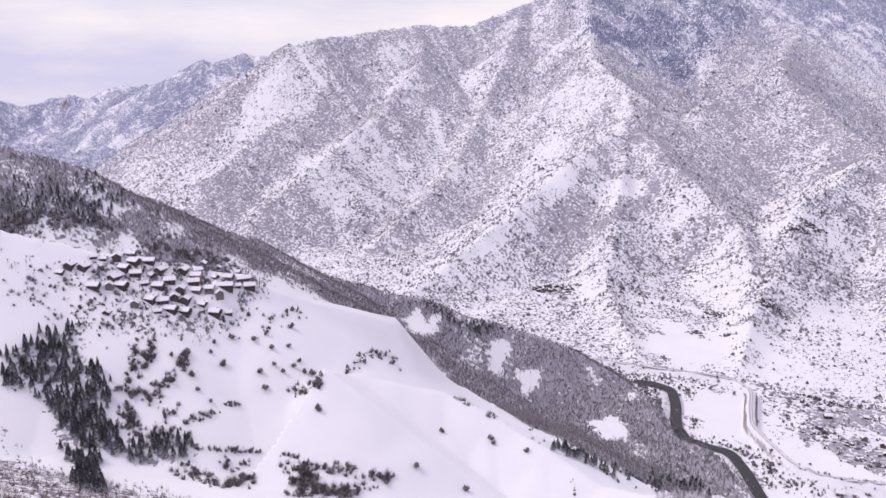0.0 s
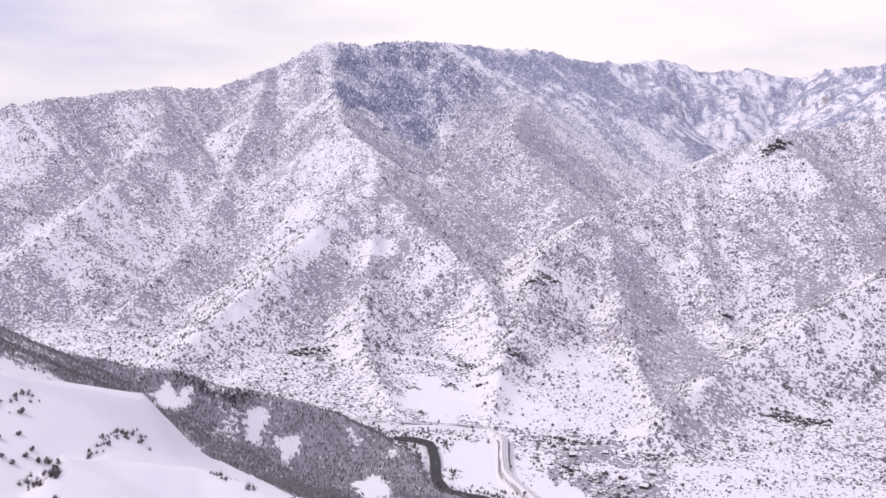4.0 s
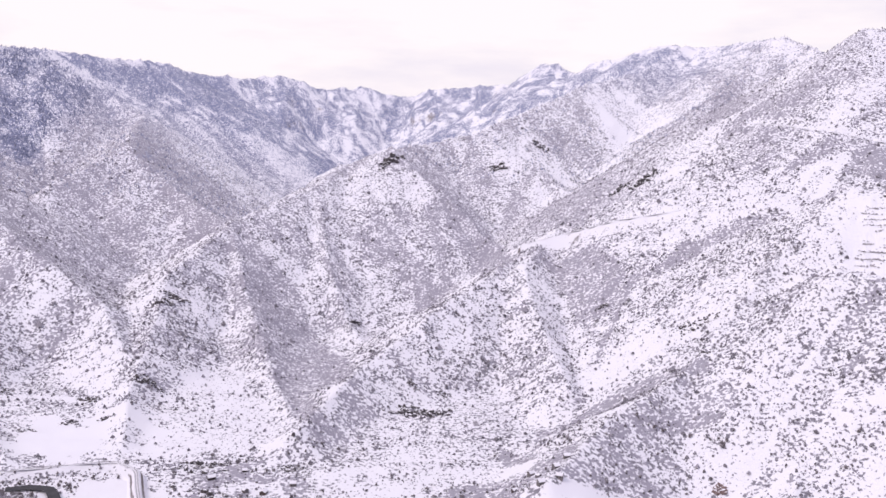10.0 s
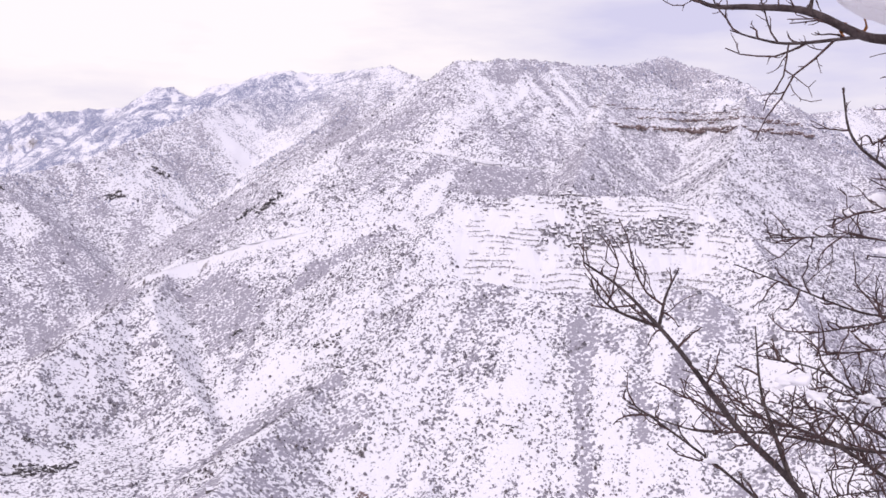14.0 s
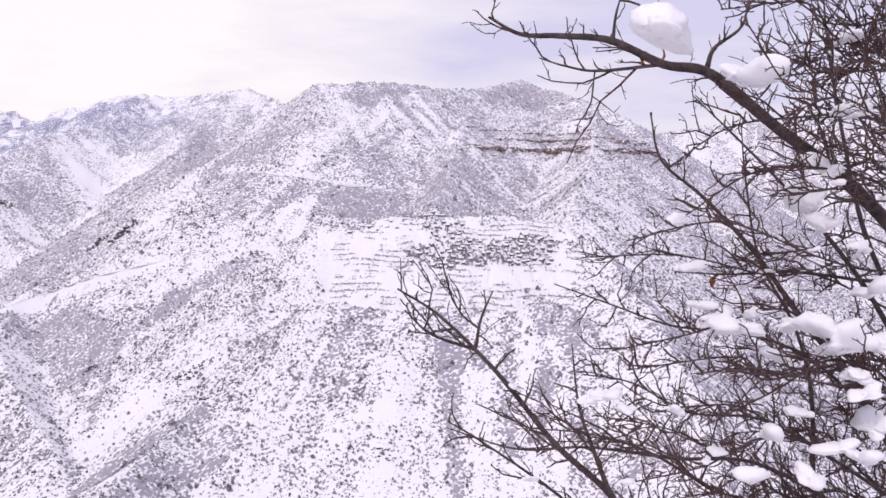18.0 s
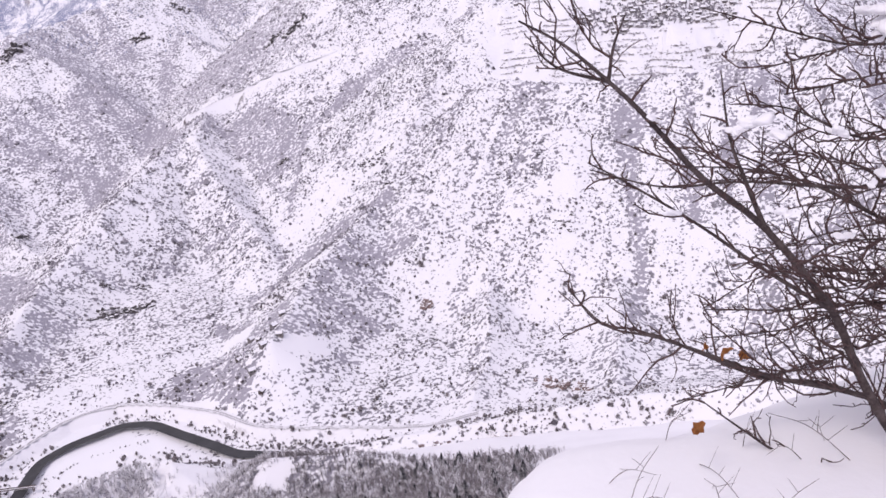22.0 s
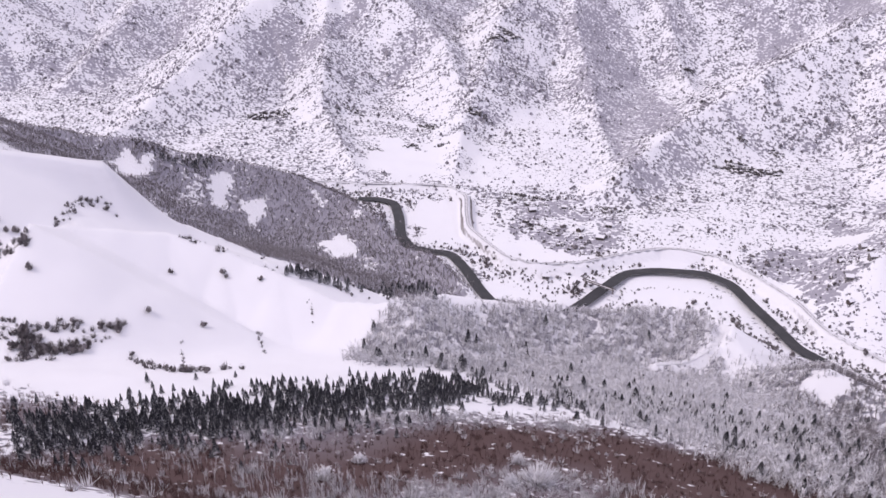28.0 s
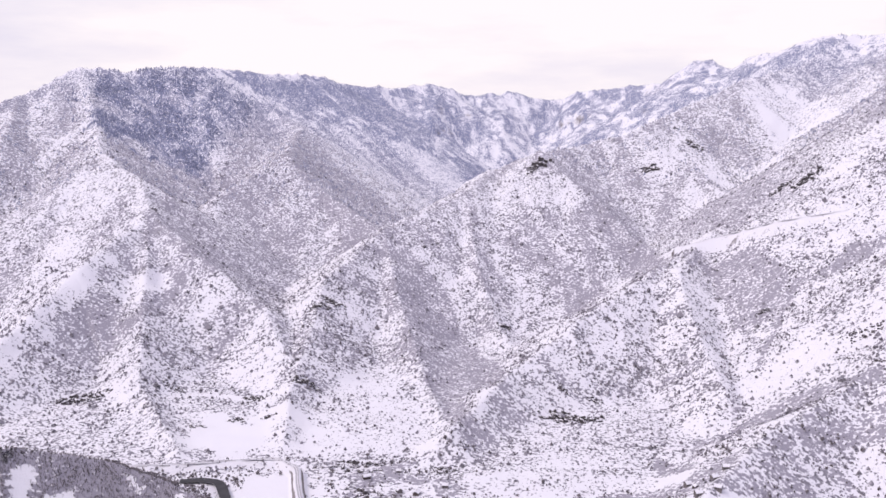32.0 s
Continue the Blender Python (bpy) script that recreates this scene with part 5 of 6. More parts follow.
scatter("fir_stand", x, y, rng.uniform(6, 11, len(x)), FIRS, M_FIR, "dense stand of dark firs dusted with snow", "firs", 1.15)
ex, ey = [], []
for line, w, count in (([(-325, 556), (-305, 566), (-281, 599), (-293, 701), (-271, 737)], 5, 130), ([(-620, 804), (-602, 821), (-585, 842), (-594, 820)], 5, 40), ([(-752, 347), (-742, 372), (-747, 421), (-762, 460)], 14, 150)):
    t = rng.uniform(0, len(line) - 1, count)
    ex.append(np.interp(t, np.arange(len(line)), [p[0] for p in line]) + rng.normal(0, w, count))
    ey.append(np.interp(t, np.arange(len(line)), [p[1] for p in line]) + rng.normal(0, w, count))
x, y = np.concatenate(ex), np.concatenate(ey)
scatter("edge_firs", x, y, rng.uniform(5, 9, len(x)), FIRS, M_FIR, "dark conifers along the edges of the leafless wood", "firs", 1.4)
x, y = sample(5000, 330, 640, -25, 34)
c = cover_at(x, y)
x, y = keep(x, y, (c["frost"] > 0.4) * np.where(y < 480, 0.16, 0.015))
scatter("mixed_firs", x, y, rng.uniform(5, 11, len(x)), FIRS, M_FIR, "scattered firs among the frosted wood", "firs", 1.4)

hx, hy, hs = [], [], []


def hedge(line, w, count, size):
    """Leafless bushes strewn along a line."""
    t = rng.uniform(0, len(line) - 1, count)
    hx.append(np.interp(t, np.arange(len(line)), [p[0] for p in line]) + rng.normal(0, w, count))
    hy.append(np.interp(t, np.arange(len(line)), [p[1] for p in line]) + rng.normal(0, w, count))
    hs.append(1.6 * size * rng.uniform(0.45, 1.2, count))


hedge([(-486, 331), (-484, 345), (-482, 364), (-481, 376)], 1.6, 46, 2.6)
hedge([(-468, 326), (-457, 343), (-445, 362)], 1.0, 50, 2.2)
hedge([(-416, 355), (-403, 361)], 1.0, 14, 2.2)
hedge([(-536, 326), (-540, 335), (-542, 344), (-549, 350)], 3.0, 44, 4.0)
hedge([(-555, 341), (-546, 331)], 1.5, 12, 3.0)
hedge([(-528, 366), (-521, 356), (-519, 344), (-518, 334)], 2.2, 46, 3.6)
hedge([(-533, 317), (-523, 323), (-514, 333)], 2.5, 30, 3.6)
hedge([(-535, 308), (-534, 315)], 1, 8, 2.5)
hedge([(-525, 311), (-517, 307), (-508, 305)], 2.2, 26, 4.2)
hedge([(-510, 328), (-498, 326), (-498, 337)], 2, 16, 2.8)
hedge([(-517, 296), (-504, 305), (-493, 310), (-481, 329)], 3, 40, 3.6)
hedge([(-416, 312), (-434, 338), (-406, 324)], 3, 34, 4.4)
hedge([(-393, 346), (-390, 355), (-382, 350)], 3, 34, 4.2)
hedge([(-464, 302), (-448, 312), (-419, 308)], 4, 44, 3.4)
hedge([(-453, 337), (-444, 334)], 2, 12, 3.2)
hedge([(-445, 340), (-443, 350)], 1, 12, 2.2)
hedge([(-608, 331), (-585, 358), (-556, 388), (-533, 424)], 9, 130, 2.6)
hedge([(-636, 354), (-606, 384), (-576, 415), (-554, 449)], 10, 150, 2.8)
hedge([(-640, 296), (-633, 328), (-627, 343)], 8, 60, 2.4)
hedge([(-611, 309), (-586, 344), (-570, 363)], 7, 70, 2.2)
hedge([(-593, 306), (-577, 338), (-540, 375)], 7, 50, 2.0)
hedge([(-734, 337), (-723, 360), (-726, 408), (-729, 437)], 6, 90, 4.5)
hedge([(-696, 443), (-689, 468), (-674, 494), (-673, 532)], 6, 110, 4.0)
hedge([(-511, 419), (-515, 438), (-517, 451), (-519, 478)], 4, 26, 2.8)
hedge([(-405, 349), (-387, 362), (-369, 375), (-347, 390)], 2.2, 70, 3.4)
hedge([(-380, 335), (-378, 346), (-365, 355), (-363, 362), (-354, 376)], 3.2, 80, 3.8)
hedge([(-333, 375), (-305, 361), (-285, 356), (-277, 371), (-258, 383)], 2.6, 60, 3.0)
hedge([(-321, 409), (-288, 367)], 1.0, 10, 1.8)
hedge([(-295, 461), (-272, 430)], 1.0, 12, 2.0)
hedge([(-274, 498), (-259, 476)], 0.8, 10, 1.4)
hedge([(-427, 545), (-377, 505), (-349, 508), (-327, 551)], 2.4, 44, 3.0)
hedge([(-455, 461), (-460, 483), (-469, 506), (-465, 522), (-454, 513)], 2.4, 50, 2.8)
hedge([(-465, 413), (-427, 406)], 3, 30, 3.6)
hedge([(-655, 801), (-627, 814), (-602, 821), (-567, 863)], 3, 60, 3.4)
hedge([(-649, 598), (-686, 704), (-676, 777)], 2, 40, 2.4)
hedge([(24, 782), (41, 761), (61, 670)], 3, 40, 2.6)
hedge([(-86, 800), (-47, 826), (13, 822)], 2, 40, 1.6)
hedge([(-244, 1006), (-205, 1030), (-162, 1037)], 5, 60, 2.6)
hedge([(-223, 799), (-189, 811), (-148, 817)], 8, 50, 2.2)
hedge([(-139, 798), (-123, 773)], 3, 30, 3.0)
hx, hy, hs = np.concatenate(hx), np.concatenate(hy), np.concatenate(hs)
free = np.ones(len(hx), bool)
for a, b in HOUSE_PLACES:
    free &= np.hypot(hx - a, hy - b) > 6
scatter("hedge_bushes", hx[free], hy[free], hs[free], [bush_template(k + 200, 34, 0.03) for k in range(4)] + FULL[:1], M_HEDGE, "leafless hedges and orchard bushes round the fields", "bushes", 0.75)
NEAR_VILLAGE = [(-640, 314), (-643, 335), (-632, 376), (-610, 440), (-544, 453), (-530, 416), (-565, 354), (-602, 312)]
x, y = rng.uniform(-720, -480, 9000), rng.uniform(280, 500, 9000)
x, y = keep(x, y, soft_inside(x, y, NEAR_VILLAGE, 16) * np.clip(0.35 + 0.9 * fractal(x, y, 22, 2, 95), 0, 1))
near = np.min([np.hypot(x - a, y - b) for a, b in HOUSE_PLACES], 0) > 6
x, y = x[near], y[near]
scatter("orchard_trees", x, y, rng.uniform(2.2, 5.0, len(x)), BUSHES + FULL[:2], M_SHRUB, "grey leafless orchard trees between the village houses", "trees", 0.7)
# bushes and low woods on the valley floor and terrace edges
x, y = sample(90000, 640, 1080, -32, 40)
c = cover_at(x, y)
d, _, _ = along(x, y, RIVER)
x, y = keep(x, y, (d > 15) * (1 - c["open"]) * (1 - c["near"]) * (0.05 + 0.32 * spread(d, 45)) * np.clip(0.7 + 1.2 * c["n2"], 0, 1))
scatter("valley_bushes", x, y, rng.gamma(3, 0.7, len(x)) + 0.8, FULL, M_HEDGE, "leafless bushes along the valley floor", "bushes", 0.7)
x, y = sample(150000, 1050, 1650, 28, 46)
inner = soft_inside(x, y, TERRACES, 20)
hh = (ground_z(x, y) + 6 * fractal(x, y, 90, 2, 33)) / 9
edge = np.abs((hh - np.floor(hh)) - 0.35)
x, y = keep(x, y, inner * np.where(edge < 0.08, 0.9, 0.03) * np.clip(0.25 + 1.6 * fractal(x, y, 32, 2, 31), 0, 1))
scatter("terrace_hedges", x, y, rng.uniform(0.7, 2.0, len(x)), CLUMPS, M_BARE, "dark hedges and low walls along the terraces", "hedges", 1.6)

for poly, count in ((FAR_VILLAGE, 1500), (FAR_HAMLET, 700)):
    x, y = rng.uniform(740, 1120, count * 12), rng.uniform(1050, 1400, count * 12)
    x, y = keep(x, y, soft_inside(x, y, poly, 20) * np.clip(0.5 + 0.5 * fractal(x, y, 30, 2, 71), 0, 1))
    near = np.min([np.hypot(x - a, y - b) for a, b in HOUSE_PLACES], 0) > 4.5
    x, y = x[near][:count], y[near][:count]
    scatter("village_orchard", x, y, rng.uniform(2.0, 4.2, len(x)), CLUMPS, M_SHRUB, "grey leafless orchard trees between the far houses", "trees")
FIELD_TREE = new("field_tree")
v, f = gather([bush_template(91, 70, 0.014), full_bush(7)])
part_of("crown", v * np.array([0.75, 0.75, 0.9]) + np.array([0, 0, 0.12]), f, M_HEDGE, FIELD_TREE, "bare branching crown")
v, f = spike((0, 0, -0.1), (0, 0, 0.5), 0.035, 6)
part_of("trunk", v, f, M_BARK, FIELD_TREE, "short dark trunk")
tagged(FIELD_TREE, "lone leafless tree on the snowfield", "tree", "trees on the snowfield")
FIELD_PLACES = [(-527, 391), (-522, 384), (-523, 405), (-511, 416), (-497, 421), (-491, 433), (-509, 384), (-511, 358), (-501, 355), (-485, 413), (-477, 414), (-476, 424), (-477, 431), (-468, 428), (-464, 433), (-475, 395), (-490, 357), (-487, 400), (-504, 448), (-532, 356), (-372, 475), (-317, 431), (-345, 412), (-337, 491), (-312, 497), (-384, 365), (-416, 392), (-340, 493)]
x, y = np.array([p[0] for p in FIELD_PLACES], float), np.array([p[1] for p in FIELD_PLACES], float)
for k in range(len(x)):
    s = float(rng.uniform(4.0, 7.0))
    m = pose(x[k], y[k], float(ground_z(x[k:k + 1], y[k:k + 1])[0]), 0, 0, 57 * k)
    ob = FIELD_TREE
    if k == 0:
        ob.matrix_basis = m
    else:
        ob = copy_thing(FIELD_TREE, m)
    ob.scale = (s, s, s)


# big bushes bowed with snow on the near slope
M_LADEN = plant_material("snow_laden_twigs", (0.22, 0.2, 0.21), (0.55, 0.53, 0.55), 1.0, -0.5, 0.15, 0.9)
for k, (px, py, size) in enumerate(((-23, 217, 13.0), (-52, 268, 12.0), (-122, 224, 6.0), (-61, 259, 6.0), (-66, 292, 6.0), (20, 255, 6.0), (-120, 250, 5.0))):
    root = new("snowy_bush")
    v, f = gather([bush_template(120 + k, 150, 0.03), bush_template(160 + k, 60, 0.05)])
    part_of("crown", v * size, f, M_LADEN, root, "crown of twigs bowed with snow")
    g = random.Random(300 + k)
    lumps = []
    for q in range(70):
        a, e, d = g.uniform(0, 6.28), g.uniform(0.1, 1.5), size * g.uniform(0.45, 0.95)
        cv, cf = clump_template(q)
        lumps.append((cv * g.uniform(0.25, 0.6) + np.array([0.9 * d * math.cos(e) * math.cos(a), 0.9 * d * math.cos(e) * math.sin(a), d * math.sin(e)]), cf))
    v, f = gather(lumps)
    tagged(part_of("snow_load", v, f, M_ROOFSNOW, root, "lumps of snow weighing on the twigs"), kind="stuff")
    v, f = spike((0, 0, -0.5), (0, 0, size * 0.6), 0.18, 6)
    part_of("trunk", v, f, M_BARK, root, "short trunk")
    root.matrix_basis = pose(px, py, float(ground_z(np.array([px]), np.array([py]))[0]), 0, 0, 30 * k)
    tagged(root, "snow-laden bush standing above the brown scrub", "bush", "snowy bushes")

# ---- the leafless tree beside the camera ----
TREE = new("leafless_tree")
TREE.location = (3.2, 1.15, 408.4)
TREE_BASE = Vector((3.2, 1.15, 408.4))
tagged(TREE, "leafless dark-barked tree carrying snow at the brow", "tree")
M_TWIG = plain_material("twig_bark", (0.05, 0.031, 0.031), (0.13, 0.082, 0.078), 60, 0.85, 0.3, 0.002)
M_LICHEN = plain_material("lichen_bark", (0.034, 0.024, 0.025), (0.115, 0.09, 0.087), 22, 0.9, 0.9, 0.006)
M_CLUMP = plain_material("fresh_snow", (0.83, 0.82, 0.845), (0.88, 0.875, 0.89), 9, 0.65, 0.25, 0.01)
M_LEAF = plain_material("dry_leaf", (0.30, 0.11, 0.035), (0.42, 0.19, 0.07), 40, 0.7, 0.4, 0.003)
tg = random.Random(12)


def curve_points(pts, each=7):
    """A smooth line through places."""
    pts = [Vector(p) for p in pts]
    ext = [pts[0] * 2 - pts[1]] + pts + [pts[-1] * 2 - pts[-2]]
    out = []
    for k in range(1, len(ext) - 2):
        a, b, c3, d = ext[k - 1:k + 3]
        for j in range(each):
            t = j / each
            out.append(0.5 * ((2 * b) + (c3 - a) * t + (2 * a - 5 * b + 4 * c3 - d) * t * t + (3 * b - a - 3 * c3 + d) * t ** 3))
    return out + [pts[-1]]


def tube(line, r0, r1, sides, store, rough=0.0):
    """A tapered limb along a line, added to a store of vertices and faces."""
    vs, fs = store
    n = len(vs)
    for k, p in enumerate(line):
        way = (line[min(k + 1, len(line) - 1)] - line[max(k - 1, 0)]).normalized()
        u = way.cross(Vector((0.3, 0.2, 0.93)))
        u = u.normalized() if u.length > 1e-6 else Vector((1, 0, 0))
        w = way.cross(u)
        r = (r0 + (r1 - r0) * k / (len(line) - 1)) * (1 + rough * tg.uniform(-1, 1))
        for j in range(sides):
            a = 6.28319 * j / sides
            vs.append(p - TREE_BASE + r * (math.cos(a) * u + math.sin(a) * w))
    for k in range(len(line) - 1):
        for j in range(sides):
            a, b = n + k * sides + j, n + k * sides + (j + 1) % sides
            fs.append((a, b, b + sides, a + sides))


def sprout(line, radius, level, store, thick=1.0):
    """Side shoots along a limb, getting finer."""
    step, length, sides = ((0.05, 0.30, 5), (0.036, 0.12, 4), (0.034, 0.045, 3))[level]
    step = step / thick
    total, mark = 0.0, step * tg.uniform(0.4, 1.2)
    full = sum((b - a).length for a, b in zip(line, line[1:]))
    for a, b in zip(line, line[1:]):
        seg = (b - a).length
        while total + seg > mark:
            p = a.lerp(b, (mark - total) / max(seg, 1e-6))
            frac = mark / full
            mark += step * tg.uniform(0.5, 1.6)
            if level == 0 and p.x > 2.75:
                continue
            way = (b - a).normalized()
            side = Vector((tg.gauss(0, 1), tg.gauss(0, 1), tg.gauss(0.25, 1)))
            side = (side - side.dot(way) * way).normalized()
            d = (way * tg.uniform(0.15, 1.2) + side * tg.uniform(0.4, 1.1) + Vector((-0.15, 0.0, 0.08))).normalized()
            l = length * (tg.uniform(0.7, 1.5) if tg.random() < 0.35 else tg.uniform(0.15, 0.5)) * (1.1 - 0.8 * frac)
            q, shoot = p.copy(), [p.copy()]
            n = (5, 4, 3)[level]
            for j in range(n):
                d = (d + Vector((tg.gauss(0, 0.26), tg.gauss(0, 0.26), tg.gauss(0.04, 0.24)))).normalized()
                q = q + d * l / n
                shoot.append(q.copy())
            r = (min(radius * 0.3, 0.0036), 0.0020, 0.0014)[level]
            tube(shoot, r * tg.uniform(0.8, 1.2), max(0.0011, r * 0.45), sides, store)
            if level < 2:
                sprout(shoot, r, level + 1, store)
        total += seg


def limb(radius, places, thick=1.0):
    if places[0][0] > 2.45 and places[0][0] < 3.05:
        start = TREE_BASE + Vector((tg.uniform(-0.1, 0.1), tg.uniform(-0.08, 0.08), -0.1))
        first = Vector(places[0])
        places = [tuple(start), tuple(start.lerp(first, 0.5) + Vector((0.12, 0, 0.05)))] + list(places)
    line = curve_points(places)
    store = ([], [])
    tube(line, radius * (0.62 if radius > 0.04 else 0.5), max(0.0018, radius * 0.08), 9, store, 0.05)
    br = part_of("branch", [tuple(v) for v in store[0]], store[1], M_LICHEN, TREE, "dark rough branch", True)
    store = ([], [])
    sprout(line, radius, 0, store, thick)
    if store[0]:
        tagged(part_of("spray", [tuple(v) for v in store[0]], store[1], M_TWIG, br, "spray of fine reddish-brown shoots", True), kind="stuff")


def snow_clump(place, size):
    """A pillow of snow caught on the twigs."""
    bm = bmesh.new()
    bmesh.ops.create_icosphere(bm, subdivisions=4, radius=1)
    lobes = [(Vector((tg.gauss(0, 1), tg.gauss(0, 1), tg.gauss(0.2, 0.6))).normalized(), tg.uniform(0.3, 1.2)) for _ in range(7)]
    shift = Vector((tg.uniform(-9, 9), tg.uniform(-9, 9), tg.uniform(-9, 9)))
    for v in bm.verts:
        d = v.co.normalized()
        q = 0.5 + sum(w * max(0.0, d.dot(c)) ** 5 for c, w in lobes) + 0.34 * noise.noise(d * 2.4 + shift) + 0.2 * noise.noise(d * 5 + shift) + 0.07 * noise.noise(d * 14 + shift)
        v.co = Vector((d.x * q * 1.15, d.y * q * 1.05, d.z * q * (0.8 if d.z > 0 else 0.5))) * size * 0.37
    for f in bm.faces:
        f.smooth = True
    me = bpy.data.meshes.new("snow_clump")
    bm.to_mesh(me)
    bm.free()
    me.materials.append(M_CLUMP)
    ob = new("snow_clump", me)
    ob.matrix_basis = pose(*place, 0, tg.uniform(-25, 25), tg.uniform(0, 360))
    tagged(ob, "pillow of fresh snow resting on the twigs", "snow", "snow pillows in the tree")


def dry_leaf(place):
    """A curled brown leaf still hanging."""
    bm = bmesh.new()
    rows = []
    for k in range(6):
        t = k / 5
        w = 0.016 * math.sin(math.pi * min(1, t * 0.9 + 0.1)) * (1 + 0.25 * (-1) ** k)
        rows.append([bm.verts.new((s * w, 0.012 * math.sin(3 * t) + 0.006 * s * s, -0.045 * t)) for s in (-1, 0, 1)])
    for a, b in zip(rows, rows[1:]):
        for j in range(2):
            bm.faces.new((a[j], a[j + 1], b[j + 1], b[j]))
    bmesh.ops.solidify(bm, geom=bm.faces[:], thickness=0.0012)
    bmesh.ops.transform(bm, verts=bm.verts, matrix=Matrix.Translation(Vector(place) - TREE_BASE) @ Euler((tg.uniform(-1, 1), tg.uniform(-1, 1), tg.uniform(0, 6))).to_matrix().to_4x4())
    part("leaf", bm, M_LEAF, TREE, "curled orange-brown dry leaf")


limb(0.05, [(2.98, 1.32, 409.44), (2.86, 1.42, 409.76), (2.69, 1.55, 409.99), (2.49, 1.67, 410.16), (2.28, 1.76, 410.32), (2.15, 1.84, 410.35), (2.0, 1.92, 410.42), (1.85, 1.99, 410.43), (1.73, 2.03, 410.43), (1.65, 2.08, 410.48)])
limb(0.018, [(2.27, 1.77, 410.34), (2.28, 1.75, 410.4), (2.36, 1.71, 410.47), (2.39, 1.71, 410.58)])
limb(0.012, [(2.15, 1.84, 410.35), (1.98, 1.95, 410.33), (1.87, 1.98, 410.34), (1.78, 2.0, 410.36)])
limb(0.012, [(2.0, 1.91, 410.41), (2.0, 1.9, 410.49), (2.0, 1.87, 410.57)])
limb(0.03, [(2.11, 1.33, 408.31), (1.99, 1.43, 408.52), (1.92, 1.49, 408.7), (1.86, 1.54, 408.9), (1.77, 1.68, 409.11), (1.59, 1.71, 409.28), (1.45, 1.75, 409.46), (1.36, 1.77, 409.56), (1.26, 1.8, 409.66), (1.15, 1.81, 409.73)])
limb(0.01, [(1.36, 1.77, 409.56), (1.38, 1.77, 409.64), (1.41, 1.76, 409.71)])
limb(0.01, [(1.36, 1.77, 409.56), (1.27, 1.84, 409.6), (1.19, 1.84, 409.67)])
limb(0.016, [(1.77, 1.68, 409.11), (1.76, 1.74, 409.23), (1.75, 1.79, 409.35), (1.76, 1.83, 409.52)])
limb(0.018, [(2.41, 1.43, 408.24), (2.17, 1.53, 408.48), (1.99, 1.58, 408.59), (1.8, 1.68, 408.66), (1.62, 1.77, 408.76), (1.48, 1.79, 408.84), (1.36, 1.84, 408.89), (1.28, 1.89, 409.0)])
limb(0.014, [(1.89, 1.57, 408.88), (1.8, 1.73, 408.98), (1.7, 1.88, 409.1), (1.55, 1.99, 409.23), (1.45, 2.02, 409.3)])
limb(0.032, [(3.11, 1.23, 408.66), (3.01, 1.46, 408.95), (2.92, 1.59, 409.24), (2.81, 1.77, 409.51), (2.7, 1.88, 409.73), (2.56, 2.0, 409.93), (2.43, 2.08, 410.06), (2.4, 2.11, 410.23)])
limb(0.025, [(2.71, 1.57, 408.65), (2.72, 1.64, 408.92), (2.75, 1.68, 409.25), (2.75, 1.75, 409.48), (2.71, 1.87, 409.71), (2.69, 1.92, 409.99), (2.67, 1.93, 410.19)])
limb(0.03, [(3.25, 1.45, 408.65), (3.21, 1.57, 409.03), (3.27, 1.65, 409.44), (3.15, 1.74, 409.82), (3.1, 1.81, 410.2), (3.05, 1.84, 410.49), (3.0, 1.84, 410.73)])
limb(0.022, [(3.1, 1.44, 409.2), (3.05, 1.68, 409.62), (2.86, 1.84, 409.93), (2.75, 2.0, 410.14), (2.6, 2.09, 410.3)])
limb(0.02, [(2.91, 1.29, 409.63), (2.7, 1.48, 409.67), (2.51, 1.62, 409.7), (2.37, 1.74, 409.69), (2.22, 1.84, 409.7)])
limb(0.016, [(2.75, 1.45, 409.22), (2.59, 1.61, 409.42), (2.4, 1.73, 409.5), (2.24, 1.86, 409.52), (2.08, 1.98, 409.59), (1.92, 2.08, 409.66)])
limb(0.016, [(2.64, 1.28, 408.99), (2.49, 1.45, 409.14), (2.32, 1.58, 409.26), (2.12, 1.69, 409.29), (1.95, 1.77, 409.39), (1.85, 1.88, 409.41)])
limb(0.014, [(2.41, 1.29, 409.01), (2.21, 1.51, 409.16), (2.03, 1.67, 409.17), (1.83, 1.83, 409.2), (1.61, 1.89, 409.22), (1.41, 1.95, 409.3)])
limb(0.014, [(3.04, 1.52, 409.99), (2.97, 1.65, 410.19), (2.88, 1.77, 410.33), (2.79, 1.88, 410.52)])
limb(0.014, [(2.98, 1.42, 410.18), (2.91, 1.51, 410.37), (2.85, 1.56, 410.55)])
limb(0.014, [(2.23, 1.6, 408.44), (2.05, 1.72, 408.54), (1.87, 1.79, 408.59), (1.69, 1.87, 408.7), (1.55, 1.95, 408.78), (1.43, 1.99, 408.83), (1.36, 2.04, 408.96)])
limb(0.014, [(2.23, 1.57, 408.21), (1.98, 1.62, 408.32), (1.83, 1.67, 408.4), (1.71, 1.71, 408.51), (1.65, 1.82, 408.58)])
limb(0.012, [(2.29, 1.73, 409.0), (2.11, 1.84, 409.13), (1.96, 1.94, 409.19), (1.79, 2.02, 409.22)])
snow_clump((1.83, 1.58, 410.39), 0.193)
snow_clump((2.06, 1.48, 410.27), 0.149)
snow_clump((2.34, 1.34, 410.18), 0.083)
snow_clump((1.93, 1.58, 409.88), 0.055)
snow_clump((2.25, 1.39, 409.92), 0.101)
